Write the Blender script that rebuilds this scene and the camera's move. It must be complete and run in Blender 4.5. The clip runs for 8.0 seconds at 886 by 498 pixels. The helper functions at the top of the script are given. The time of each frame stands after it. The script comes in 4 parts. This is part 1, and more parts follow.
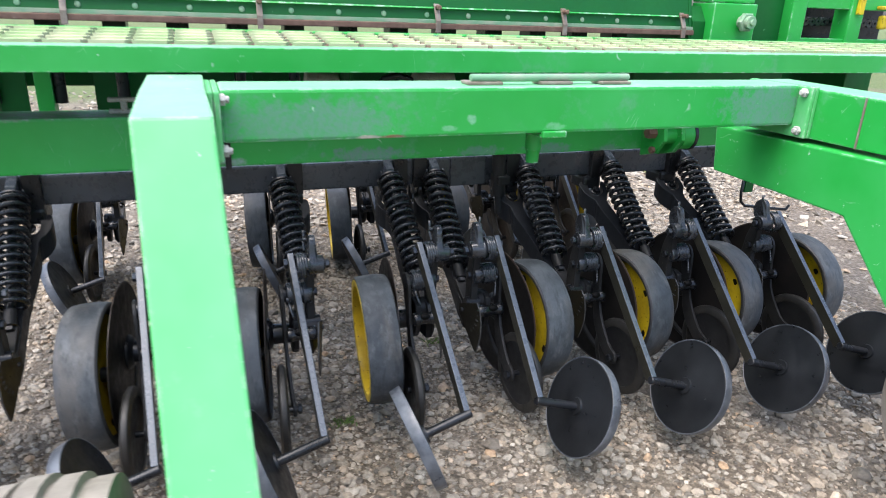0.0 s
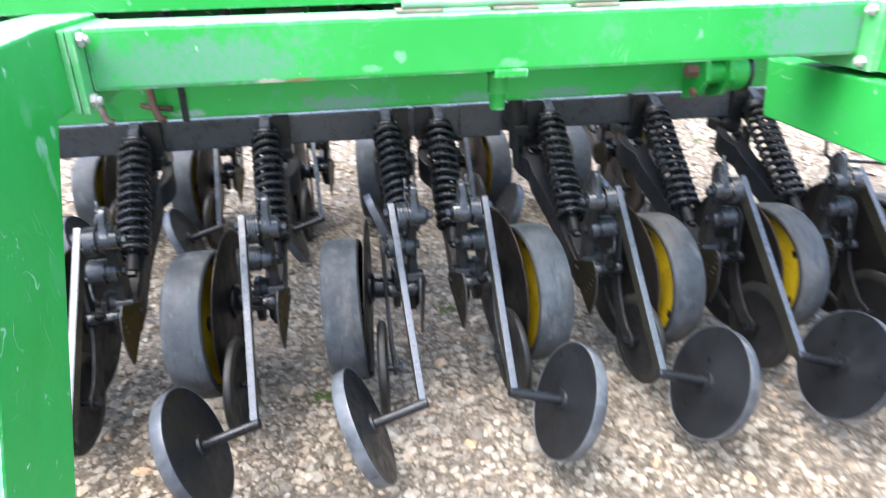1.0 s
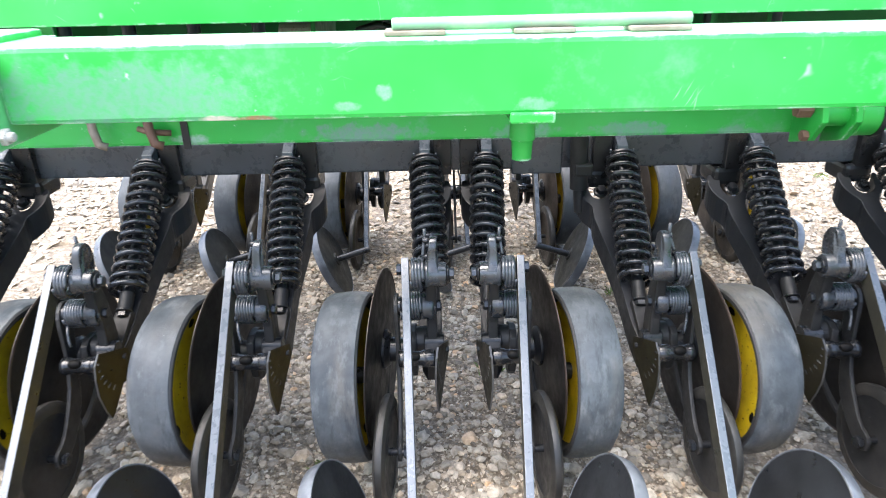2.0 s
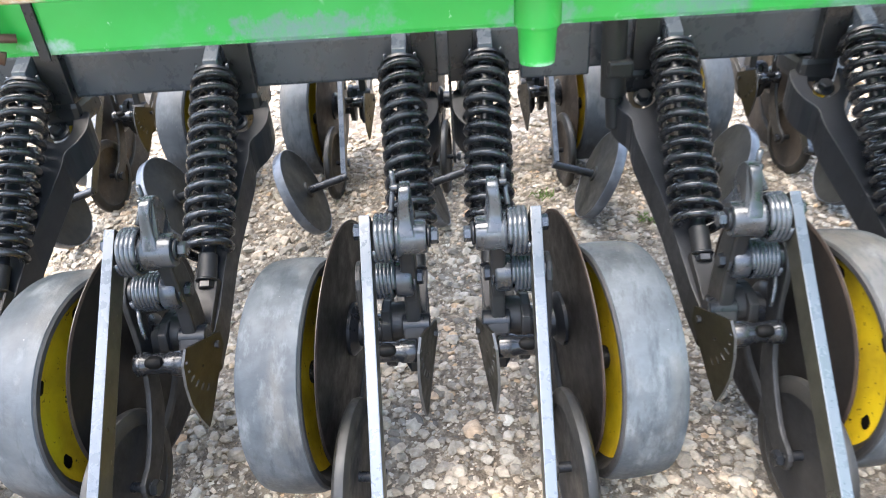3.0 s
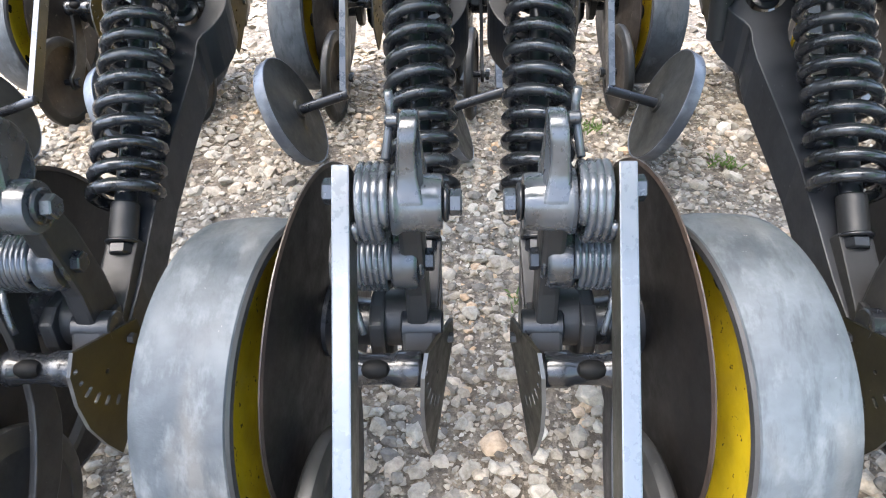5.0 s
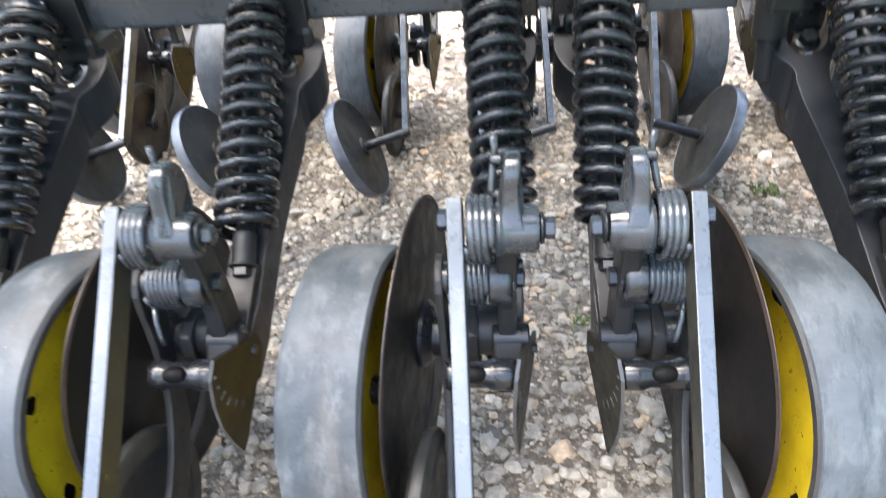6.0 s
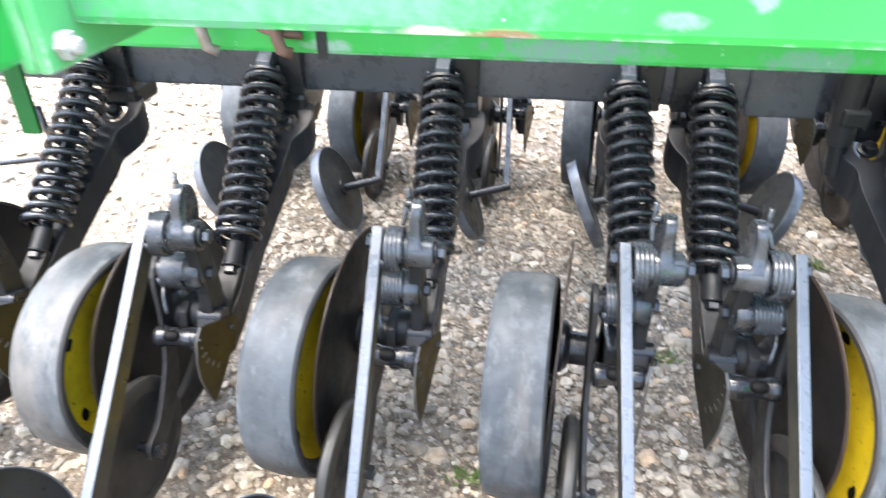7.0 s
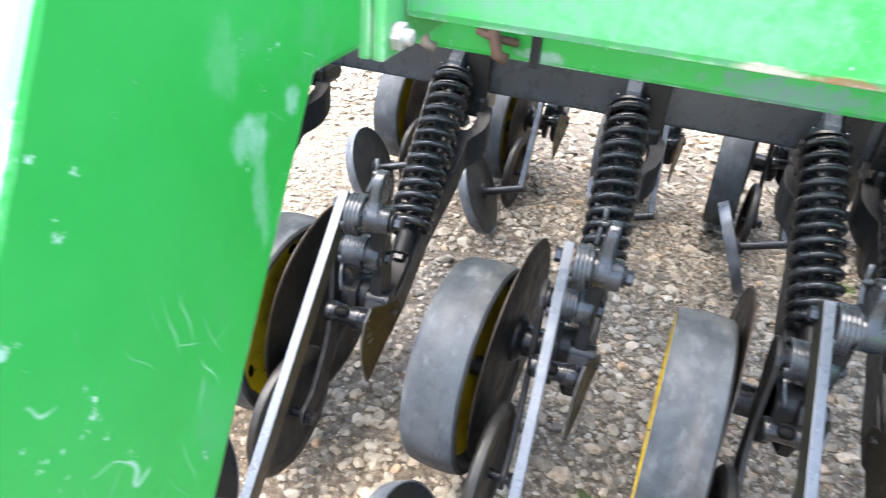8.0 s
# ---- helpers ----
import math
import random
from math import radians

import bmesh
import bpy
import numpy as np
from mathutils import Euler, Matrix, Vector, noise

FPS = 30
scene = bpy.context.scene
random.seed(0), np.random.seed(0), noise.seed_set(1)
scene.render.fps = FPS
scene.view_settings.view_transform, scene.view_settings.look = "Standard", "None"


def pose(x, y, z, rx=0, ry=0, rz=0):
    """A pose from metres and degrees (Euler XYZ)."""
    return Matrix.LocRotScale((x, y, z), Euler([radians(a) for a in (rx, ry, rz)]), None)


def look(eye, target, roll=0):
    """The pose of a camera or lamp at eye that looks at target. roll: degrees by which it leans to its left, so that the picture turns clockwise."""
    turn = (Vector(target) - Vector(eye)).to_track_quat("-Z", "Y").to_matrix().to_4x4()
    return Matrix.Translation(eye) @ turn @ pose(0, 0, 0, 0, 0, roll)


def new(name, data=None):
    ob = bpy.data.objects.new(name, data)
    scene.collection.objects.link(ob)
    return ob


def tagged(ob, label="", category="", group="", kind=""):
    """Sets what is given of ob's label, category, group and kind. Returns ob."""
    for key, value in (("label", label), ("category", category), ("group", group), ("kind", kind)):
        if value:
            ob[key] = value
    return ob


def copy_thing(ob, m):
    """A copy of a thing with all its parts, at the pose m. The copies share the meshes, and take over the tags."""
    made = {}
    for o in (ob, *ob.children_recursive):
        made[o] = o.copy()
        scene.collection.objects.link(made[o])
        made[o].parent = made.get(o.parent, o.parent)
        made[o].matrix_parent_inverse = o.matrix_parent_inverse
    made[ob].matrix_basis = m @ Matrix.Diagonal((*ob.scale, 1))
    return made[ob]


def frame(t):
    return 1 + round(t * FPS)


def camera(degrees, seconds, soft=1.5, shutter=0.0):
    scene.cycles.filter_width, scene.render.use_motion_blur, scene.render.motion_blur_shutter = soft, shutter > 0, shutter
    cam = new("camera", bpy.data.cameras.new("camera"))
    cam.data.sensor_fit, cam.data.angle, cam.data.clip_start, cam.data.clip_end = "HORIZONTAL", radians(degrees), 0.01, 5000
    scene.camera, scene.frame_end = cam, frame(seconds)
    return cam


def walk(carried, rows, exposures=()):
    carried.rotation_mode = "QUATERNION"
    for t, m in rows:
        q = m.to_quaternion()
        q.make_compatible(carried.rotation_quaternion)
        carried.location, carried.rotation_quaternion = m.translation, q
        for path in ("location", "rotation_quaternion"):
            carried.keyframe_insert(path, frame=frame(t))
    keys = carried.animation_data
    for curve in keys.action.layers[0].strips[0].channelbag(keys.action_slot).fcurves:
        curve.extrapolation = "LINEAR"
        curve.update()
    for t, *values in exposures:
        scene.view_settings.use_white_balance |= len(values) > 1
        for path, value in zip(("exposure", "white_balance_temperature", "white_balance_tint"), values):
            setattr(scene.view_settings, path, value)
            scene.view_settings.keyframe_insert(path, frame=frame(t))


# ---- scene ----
cam = camera(67.4, 8.0, soft=1.0, shutter=0.35)
PATH = [
    (0, (-0.719, -1.793, 1.286), (-0.061, -0.032, 0.605), 2.0),
    (0.3, (-0.571, -1.742, 1.253), (-0.003, 0.032, 0.524), 3.3),
    (0.5, (-0.474, -1.696, 1.252), (-0.009, 0.07, 0.437), 3.7),
    (0.8, (-0.347, -1.674, 1.243), (0.087, 0.072, 0.369), 1.5),
    (1, (-0.265, -1.649, 1.227), (0.038, 0.15, 0.408), -1.2),
    (1.2, (-0.17, -1.632, 1.238), (-0.05, 0.212, 0.472), -0.9),
    (2.3, (-0.032, -1.171, 1.19), (-0.03, 0.64, 0.342), -1.2),
    (2.5, (-0.02, -1.07, 1.161), (0.067, 0.703, 0.239), 0.1),
    (2.7, (-0.010, -0.977, 1.131), (0.061, 0.760, 0.142), -1.6),
    (3, (0.011, -0.864, 1.096), (-0.031, 0.832, 0.036), -3.9),
    (3.3, (0.025, -0.798, 1.070), (-0.066, 0.856, -0.051), -4.2),
    (3.5, (0.029, -0.766, 1.058), (-0.1, 0.871, -0.083), -4.8),
    (4, (0.024, -0.681, 1.026), (-0.137, 0.94, -0.134), -4.8),
    (4.2, (0.017, -0.622, 1.04), (-0.142, 0.912, -0.233), -5.0),
    (5.3, (-0.013, -0.5, 0.906), (-0.095, 1.068, -0.333), -2.2),
    (5.5, (-0.021, -0.508, 0.911), (-0.122, 1.061, -0.325), -3.0),
    (5.8, (-0.047, -0.554, 0.958), (-0.200, 1.004, -0.286), -3.8),
    (6, (-0.072, -0.602, 0.994), (-0.254, 1.007, -0.179), -4.9),
    (6.3, (-0.135, -0.696, 1.063), (-0.325, 0.978, -0.016), -3.1),
    (6.5, (-0.18, -0.762, 1.098), (-0.33, 0.919, 0.024), -5.3),
    (6.8, (-0.247, -0.844, 1.116), (-0.411, 0.825, 0.026), -0.9),
    (7, (-0.289, -0.891, 1.142), (-0.507, 0.798, 0.093), 0.1),
    (7.3, (-0.344, -0.922, 1.145), (-0.697, 0.795, 0.181), -0.1),
    (7.5, (-0.371, -0.936, 1.143), (-0.733, 0.759, 0.145), 3.7),
    (7.7, (-0.403, -0.939, 1.149), (-0.761, 0.739, 0.122), 6.0),
    (8, (-0.462, -0.934, 1.145), (-0.908, 0.712, 0.101), 5.5),
]
STOPS = [(0, 1.58), (0.5, 2.06), (1, 2.49), (1.2, 2.5), (2.3, 3.00), (3, 3.36), (3.5, 3.40), (5.5, 3.50), (6.5, 3.32), (7, 3.39), (7.5, 3.26), (8, 3.02)]
EXPOSURES = [(t, s, 6150 + 250 * (t > 2), 11 if t < 2 else 10) for t, s in STOPS]
walk(cam, [(t, look(eye, target, roll)) for t, eye, target, roll in PATH], EXPOSURES)

# ---- world and light: bright overcast sky ----
world = bpy.data.worlds.new("overcast_sky")
scene.world = world
world.use_nodes = True
wn = world.node_tree.nodes
sky = wn.new("ShaderNodeTexSky")
sky.sky_type = 'NISHITA'
sky.sun_disc = False
sky.sun_elevation, sky.sun_rotation = radians(70), radians(-114)
sky.air_density, sky.dust_density, sky.ozone_density = 1.0, 4.0, 1.0
world.node_tree.links.new(sky.outputs[0], wn["Background"].inputs[0])
wn["Background"].inputs[1].default_value = 0.15
sun = new("sun", bpy.data.lights.new("sun", 'SUN'))
sun.data.energy, sun.data.angle, sun.data.color = 1.5, radians(70), (1.0, 0.98, 0.95)
sun.matrix_world = look((-2.0, -0.9, 6), (0, 0, 0))


# ---- materials ----
def material(name, base, rough=0.5, metal=0.0):
    m = bpy.data.materials.new(name)
    m.use_nodes = True
    b = m.node_tree.nodes["Principled BSDF"]
    b.inputs["Base Color"].default_value = (*base, 1)
    b.inputs["Roughness"].default_value = rough
    b.inputs["Metallic"].default_value = metal
    return m


def wire(m, a, out, b, into):
    m.node_tree.links.new(a.outputs[out], b.inputs[into])


def noise_node(m, scale, detail=4.0, rough=0.6, vary=False, squeeze=None):
    """Noise on the thing's own coordinates; vary: another piece of it on each object; squeeze: stretch by axis."""
    tc = m.node_tree.nodes.new("ShaderNodeTexCoord")
    n = m.node_tree.nodes.new("ShaderNodeTexNoise")
    n.inputs["Scale"].default_value = scale
    n.inputs["Detail"].default_value = detail
    n.inputs["Roughness"].default_value = rough
    place = (tc, "Object")
    if vary:
        info, add = m.node_tree.nodes.new("ShaderNodeObjectInfo"), m.node_tree.nodes.new("ShaderNodeVectorMath")
        add.operation = 'MULTIPLY_ADD'
        add.inputs[1].default_value = (9.0, 5.0, 7.0)
        wire(m, info, "Random", add, 0)
        wire(m, tc, "Object", add, 2)
        place = (add, 0)
    if squeeze:
        mul = m.node_tree.nodes.new("ShaderNodeVectorMath")
        mul.operation = 'MULTIPLY'
        mul.inputs[1].default_value = squeeze
        wire(m, *place, mul, 0)
        place = (mul, 0)
    wire(m, *place, n, "Vector")
    return n


def ramp_node(m, src, out, stops):
    r = m.node_tree.nodes.new("ShaderNodeValToRGB")
    e = r.color_ramp.elements
    e[0].position, e[0].color = stops[0][0], (*stops[0][1], 1)
    e[1].position, e[1].color = stops[-1][0], (*stops[-1][1], 1)
    for p, c in stops[1:-1]:
        k = e.new(p)
        k.color = (*c, 1)
    wire(m, src, out, r, "Fac")
    return r


def mix_node(m, fac, a, b):
    x = m.node_tree.nodes.new("ShaderNodeMix")
    x.data_type = 'RGBA'
    for sock, v in ((0, fac), (6, a), (7, b)):
        if isinstance(v, tuple):
            if sock == 0:
                wire(m, v[0], v[1], x, 0) if not isinstance(v[0], float) else None
            elif len(v) == 3:
                x.inputs[sock].default_value = (*v, 1)
            else:
                wire(m, v[0], v[1], x, sock)
        else:
            x.inputs[sock].default_value = v
    return x


def bump(m, src, out, strength, dist):
    b = m.node_tree.nodes.new("ShaderNodeBump")
    b.inputs["Strength"].default_value, b.inputs["Distance"].default_value = strength, dist
    wire(m, src, out, b, "Height")
    wire(m, b, "Normal", m.node_tree.nodes["Principled BSDF"], "Normal")
    return b


def painted(name, base, worn, amount, rough=0.4, scale=7.0, chips=None, spec=0.5, chip_from=0.70):
    """Paint with faded clouds at one scale, dusty film at another, fine chips at a third."""
    m = material(name, base, rough)
    p = m.node_tree.nodes["Principled BSDF"]
    p.inputs["Specular IOR Level"].default_value = spec
    n1 = noise_node(m, scale, 5, 0.6, True)
    r1 = ramp_node(m, n1, "Fac", [(0.42, (0, 0, 0)), (0.75, (amount,) * 3)])
    c = mix_node(m, (r1, "Color"), base, worn)
    last = c
    if chips:
        n2 = noise_node(m, scale * 9, 3, 0.7, True)
        r2 = ramp_node(m, n2, "Fac", [(chip_from, (0, 0, 0)), (chip_from + 0.03, (1, 1, 1))])
        last = mix_node(m, (r2, "Color"), (c, 2), chips)
    wire(m, last, 2, p, "Base Color")
    n3 = noise_node(m, 90, 3, 0.6)
    n4 = noise_node(m, 26, 5, 0.7, True)
    r3 = ramp_node(m, n4, "Fac", [(0.3, (max(0.08, rough - 0.12),) * 3), (0.7, (rough + 0.18,) * 3)])
    wire(m, r3, "Color", p, "Roughness")
    bump(m, n3, "Fac", 0.12, 0.002)
    return m


def patch_mask(m, centre, size, strength, ragged=1.1, grain=34.0):
    """A worn place of its own: a ragged ellipsoid round a point of the thing."""
    nd = m.node_tree.nodes
    n = noise_node(m, grain, 5, 0.7)
    tc = nd.new("ShaderNodeTexCoord")
    sub, mul, cen, add, far = [nd.new("ShaderNodeVectorMath") for _ in range(5)]
    sub.operation, mul.operation, cen.operation, add.operation, far.operation = 'SUBTRACT', 'MULTIPLY', 'MULTIPLY_ADD', 'ADD', 'LENGTH'
    sub.inputs[1].default_value = centre
    mul.inputs[1].default_value = tuple(1 / k for k in size)
    cen.inputs[1].default_value, cen.inputs[2].default_value = (2 * ragged,) * 3, (-ragged,) * 3
    wire(m, tc, "Object", sub, 0)
    wire(m, sub, 0, mul, 0)
    wire(m, n, "Color", cen, 0)
    wire(m, mul, 0, add, 0)
    wire(m, cen, 0, add, 1)
    wire(m, add, 0, far, 0)
    rg = nd.new("ShaderNodeMapRange")
    for k, v in (("From Min", 1.05), ("From Max", 0.6), ("To Min", 0.0), ("To Max", strength)):
        rg.inputs[k].default_value = v
    wire(m, far, "Value", rg, "Value")
    rub = ramp_node(m, noise_node(m, 95.0, 4, 0.7), "Fac", [(0.36, (0.55, 0.55, 0.55)), (0.60, (1, 1, 1))])
    out = nd.new("ShaderNodeMath")
    out.operation = 'MULTIPLY'
    wire(m, rg, "Result", out, 0)
    wire(m, rub, "Color", out, 1)
    return out


def edge_mask(m, radius):
    """Chips along the edges: where a rounded normal leaves the flat one, broken up by noise."""
    nd = m.node_tree.nodes
    bev, geo = nd.new("ShaderNodeBevel"), nd.new("ShaderNodeNewGeometry")
    bev.samples = 4
    bev.inputs["Radius"].default_value = radius
    dot = nd.new("ShaderNodeVectorMath")
    dot.operation = 'DOT_PRODUCT'
    wire(m, bev, "Normal", dot, 0)
    wire(m, geo, "Normal", dot, 1)
    edge = nd.new("ShaderNodeMapRange")
    for k, v in (("From Min", 0.985), ("From Max", 0.93), ("To Min", 0.0), ("To Max", 1.0)):
        edge.inputs[k].default_value = v
    wire(m, dot, "Value", edge, "Value")
    n = noise_node(m, 24, 6, 0.75)
    r = ramp_node(m, n, "Fac", [(0.49, (0, 0, 0)), (0.58, (0.9, 0.9, 0.9))])
    both = mix_node(m, 1.0, (r, "Color"), (0, 0, 0))
    both.blend_type = 'MULTIPLY'
    wire(m, edge, "Result", both, 7)
    return both


def strokes(m, along, turn, scale, stretch, share):
    """Thin scratches on upright faces that run along x or y: stretched cells, only some of them drawn."""
    nd = m.node_tree.nodes
    tc, mp, vo = nd.new("ShaderNodeTexCoord"), nd.new("ShaderNodeMapping"), nd.new("ShaderNodeTexVoronoi")
    bend = noise_node(m, 9.0, 2, 0.5)
    push = nd.new("ShaderNodeVectorMath")
    push.operation = 'MULTIPLY_ADD'
    push.inputs[1].default_value = (0.05, 0.05, 0.05)
    wire(m, bend, "Color", push, 0)
    wire(m, tc, "Object", push, 2)
    sep, com = nd.new("ShaderNodeSeparateXYZ"), nd.new("ShaderNodeCombineXYZ")
    wire(m, push, 0, sep, "Vector")
    wire(m, sep, along, com, "X")
    wire(m, sep, "Z", com, "Y")
    mp.vector_type = 'TEXTURE'
    mp.inputs["Rotation"].default_value = (0, 0, turn)
    mp.inputs["Scale"].default_value = (1, stretch, 1)
    vo.voronoi_dimensions = '2D'
    vo.inputs["Scale"].default_value = scale
    wire(m, com, "Vector", mp, "Vector")
    wire(m, mp, "Vector", vo, "Vector")
    near = ramp_node(m, vo, "Distance", [(0.03, (0.55, 0.55, 0.55)), (0.08, (0, 0, 0))])
    pick = nd.new("ShaderNodeSeparateColor")
    wire(m, vo, "Color", pick, "Color")
    some = ramp_node(m, pick, "Red", [(share, (1, 1, 1)), (share + 0.02, (0, 0, 0))])
    both = mix_node(m, 1.0, (near, "Color"), (some, "Color"))
    both.blend_type = 'MULTIPLY'
    return both


def scratched(name, base, faded, grey, pale, rough, patches=(), scuffed=0.0, along="X"):
    """Old machine enamel: sun-faded clouds, grey scuffs, curved pale scratches and small chips."""
    m = material(name, base, rough)
    nd = m.node_tree.nodes
    p = nd["Principled BSDF"]
    n1 = noise_node(m, 2.2, 4, 0.6)
    r1 = ramp_node(m, n1, "Fac", [(0.42, (0, 0, 0)), (0.62, (0.55, 0.55, 0.55))])
    c1 = mix_node(m, (r1, "Color"), base, faded)
    n2 = noise_node(m, 5.0, 6, 0.7)
    r2 = ramp_node(m, n2, "Fac", [(0.57, (0, 0, 0)), (0.72, (0.75, 0.75, 0.75))])
    c2 = mix_node(m, (r2, "Color"), (c1, 2), grey)
    # scratches, kept where a noise is high
    lines = mix_node(m, 0.0, (0, 0, 0), (0, 0, 0))
    for turn, scale, stretch, share in ((0.4, 85.0, 26.0, 0.4), (-0.5, 95.0, 20.0, 0.35), (1.2, 90.0, 18.0, 0.35), (-1.1, 110.0, 24.0, 0.35), (0.05, 80.0, 34.0, 0.35)):
        lines = mix_node(m, 1.0, (lines, 2), (strokes(m, along, turn, scale, stretch, share), 2))
        lines.blend_type = 'LIGHTEN'
    n4 = noise_node(m, 6.5, 3, 0.6)
    keep = ramp_node(m, n4, "Fac", [(0.58 - 4 * scuffed, (0, 0, 0)), (0.70 - 4 * scuffed, (1, 1, 1))])
    both = mix_node(m, 1.0, (lines, 2), (keep, "Color"))
    both.blend_type = 'MULTIPLY'
    # wandering scratches, drawn here and there
    for scale, wide, gate in ((5.5, 0.0032, 0.62), (3.0, 0.0020, 0.62)):
        bend = ramp_node(m, noise_node(m, scale, 3, 0.5, True), "Fac", [(0.5 - wide, (0, 0, 0)), (0.5, (0.8, 0.8, 0.8)), (0.5 + wide, (0, 0, 0))])
        some = ramp_node(m, noise_node(m, scale * 2.3, 4, 0.6, True), "Fac", [(gate - 2 * scuffed, (0, 0, 0)), (gate + 0.06 - 2 * scuffed, (1, 1, 1))])
        line = mix_node(m, 1.0, (bend, "Color"), (some, "Color"))
        line.blend_type = 'MULTIPLY'
        both = mix_node(m, 1.0, (both, 2), (line, 2))
        both.blend_type = 'LIGHTEN'
    n5 = noise_node(m, 34.0, 5, 0.7)
    chip = ramp_node(m, n5, "Fac", [(0.665 - scuffed * 0.4, (0, 0, 0)), (0.71 - scuffed * 0.4, (0.9, 0.9, 0.9))])
    worn = mix_node(m, 1.0, (both, 2), (chip, "Color"))
    worn.blend_type = 'LIGHTEN'
    edges = edge_mask(m, 0.007)
    worn_edges = mix_node(m, 1.0, (worn, 2), (edges, 2))
    worn_edges.blend_type = 'LIGHTEN'
    for centre, size, colour, strength in patches:
        c2 = mix_node(m, (patch_mask(m, centre, size, strength), "Value"), (c2, 2), colour)
    worn = worn_edges
    c3 = mix_node(m, (worn, 2), (c2, 2), pale)
    wire(m, c3, 2, p, "Base Color")
    r3 = ramp_node(m, n2, "Fac", [(0.35, (rough - 0.06,) * 3), (0.7, (rough + 0.2,) * 3)])
    wire(m, r3, "Color", p, "Roughness")
    n6 = noise_node(m, 55, 3, 0.6)
    bump(m, n6, "Fac", 0.10, 0.002)
    return m


def mottled(name, base, worn, pale, brown, rough):
    """Rubber rolled smooth on gravel: cloudy dust, brown earth on one side, soft scuffs along the tread and small nicks."""
    m = material(name, base, rough)
    p = m.node_tree.nodes["Principled BSDF"]
    n1 = noise_node(m, 8, 5, 0.6, True, (0.7, 1, 1))
    c1 = mix_node(m, (ramp_node(m, n1, "Fac", [(0.36, (0, 0, 0)), (0.64, (1, 1, 1))]), "Color"), base, worn)
    n4 = noise_node(m, 3.6, 3, 0.6, True, (2.2, 1, 1))
    c4 = mix_node(m, (ramp_node(m, n4, "Fac", [(0.48, (0, 0, 0)), (0.70, (0.75, 0.75, 0.75))]), "Color"), (c1, 2), brown)
    n2 = noise_node(m, 26, 5, 0.65, True, (1, 0.55, 0.55))
    c2 = mix_node(m, (ramp_node(m, n2, "Fac", [(0.52, (0, 0, 0)), (0.74, (0.65, 0.65, 0.65))]), "Color"), (c4, 2), pale)
    n5 = noise_node(m, 60, 4, 0.7, True, (1, 0.3, 0.3))
    c5 = mix_node(m, (ramp_node(m, n5, "Fac", [(0.30, (0.8, 0.8, 0.8)), (0.50, (0, 0, 0))]), "Color"), (c2, 2), base)
    n3 = noise_node(m, 130, 3, 0.6, True)
    c3 = mix_node(m, (ramp_node(m, n3, "Fac", [(0.745, (0, 0, 0)), (0.77, (0.8, 0.8, 0.8))]), "Color"), (c5, 2), (0.26, 0.25, 0.24))
    wire(m, c3, 2, p, "Base Color")
    wire(m, ramp_node(m, n2, "Fac", [(0.35, (rough - 0.1,) * 3), (0.65, (rough + 0.2,) * 3)]), "Color", p, "Roughness")
    bump(m, n3, "Fac", 0.25, 0.002)
    return m


RUBBER_GLOSS = 0.32
GREEN_TONES = (0.018, 0.315, 0.040), (0.050, 0.39, 0.090), (0.12, 0.31, 0.18), (0.42, 0.58, 0.47), 0.40
SLATE, MILKY, BARE, RUSTED = (0.13, 0.23, 0.20), (0.24, 0.47, 0.31), (0.50, 0.44, 0.37), (0.27, 0.125, 0.075)
GREEN = scratched("green_paint", *GREEN_TONES)
GREEN_ARM = scratched("green_arm_paint", *GREEN_TONES, [
    ((-0.702, -0.580, 0.968), (0.020, 0.023, 0.020), MILKY, 0.9), ((-0.702, -0.572, 0.925), (0.03, 0.012, 0.04), MILKY, 0.5),
    ((-0.702, -0.600, 1.025), (0.03, 0.018, 0.03), MILKY, 0.25), ((-0.702, -0.522, 0.975), (0.02, 0.013, 0.012), MILKY, 0.8)], 0.014, "Y")
# paler green: sky brightness on the arm's front slope, chipped paint on flanges
GREEN_SKYLIT_CHIPPED = scratched("skylit_chipped_green_paint", (0.085, 0.42, 0.12), (0.15, 0.48, 0.20), (0.17, 0.42, 0.22), (0.48, 0.58, 0.46), 0.38, [], -0.02, "X")
# pale tops: sky brightness painted in, with worn paint on the walkway lip
GREEN_TOPS = scratched("skylit_worn_green_paint", (0.15, 0.44, 0.20), (0.25, 0.50, 0.29), (0.24, 0.42, 0.27), (0.52, 0.60, 0.50), 0.45)
GREEN_UPPER = scratched("green_upper_beam_paint", *GREEN_TONES, [
    ((-0.50, -0.36, 1.045), (0.24, 0.08, 0.06), SLATE, 0.7), ((0.76, -0.36, 1.06), (0.17, 0.08, 0.08), SLATE, 0.8),
    ((-0.365, -0.353, 1.010), (0.035, 0.012, 0.0065), BARE, 1.0), ((-0.312, -0.353, 1.009), (0.030, 0.012, 0.006), RUSTED, 1.0),
    ((-0.175, -0.355, 1.026), (0.022, 0.02, 0.008), MILKY, 0.6), ((0.10, -0.355, 1.024), (0.03, 0.02, 0.010), MILKY, 0.5), ((-0.12, -0.355, 1.045), (0.012, 0.02, 0.012), MILKY, 0.7)])
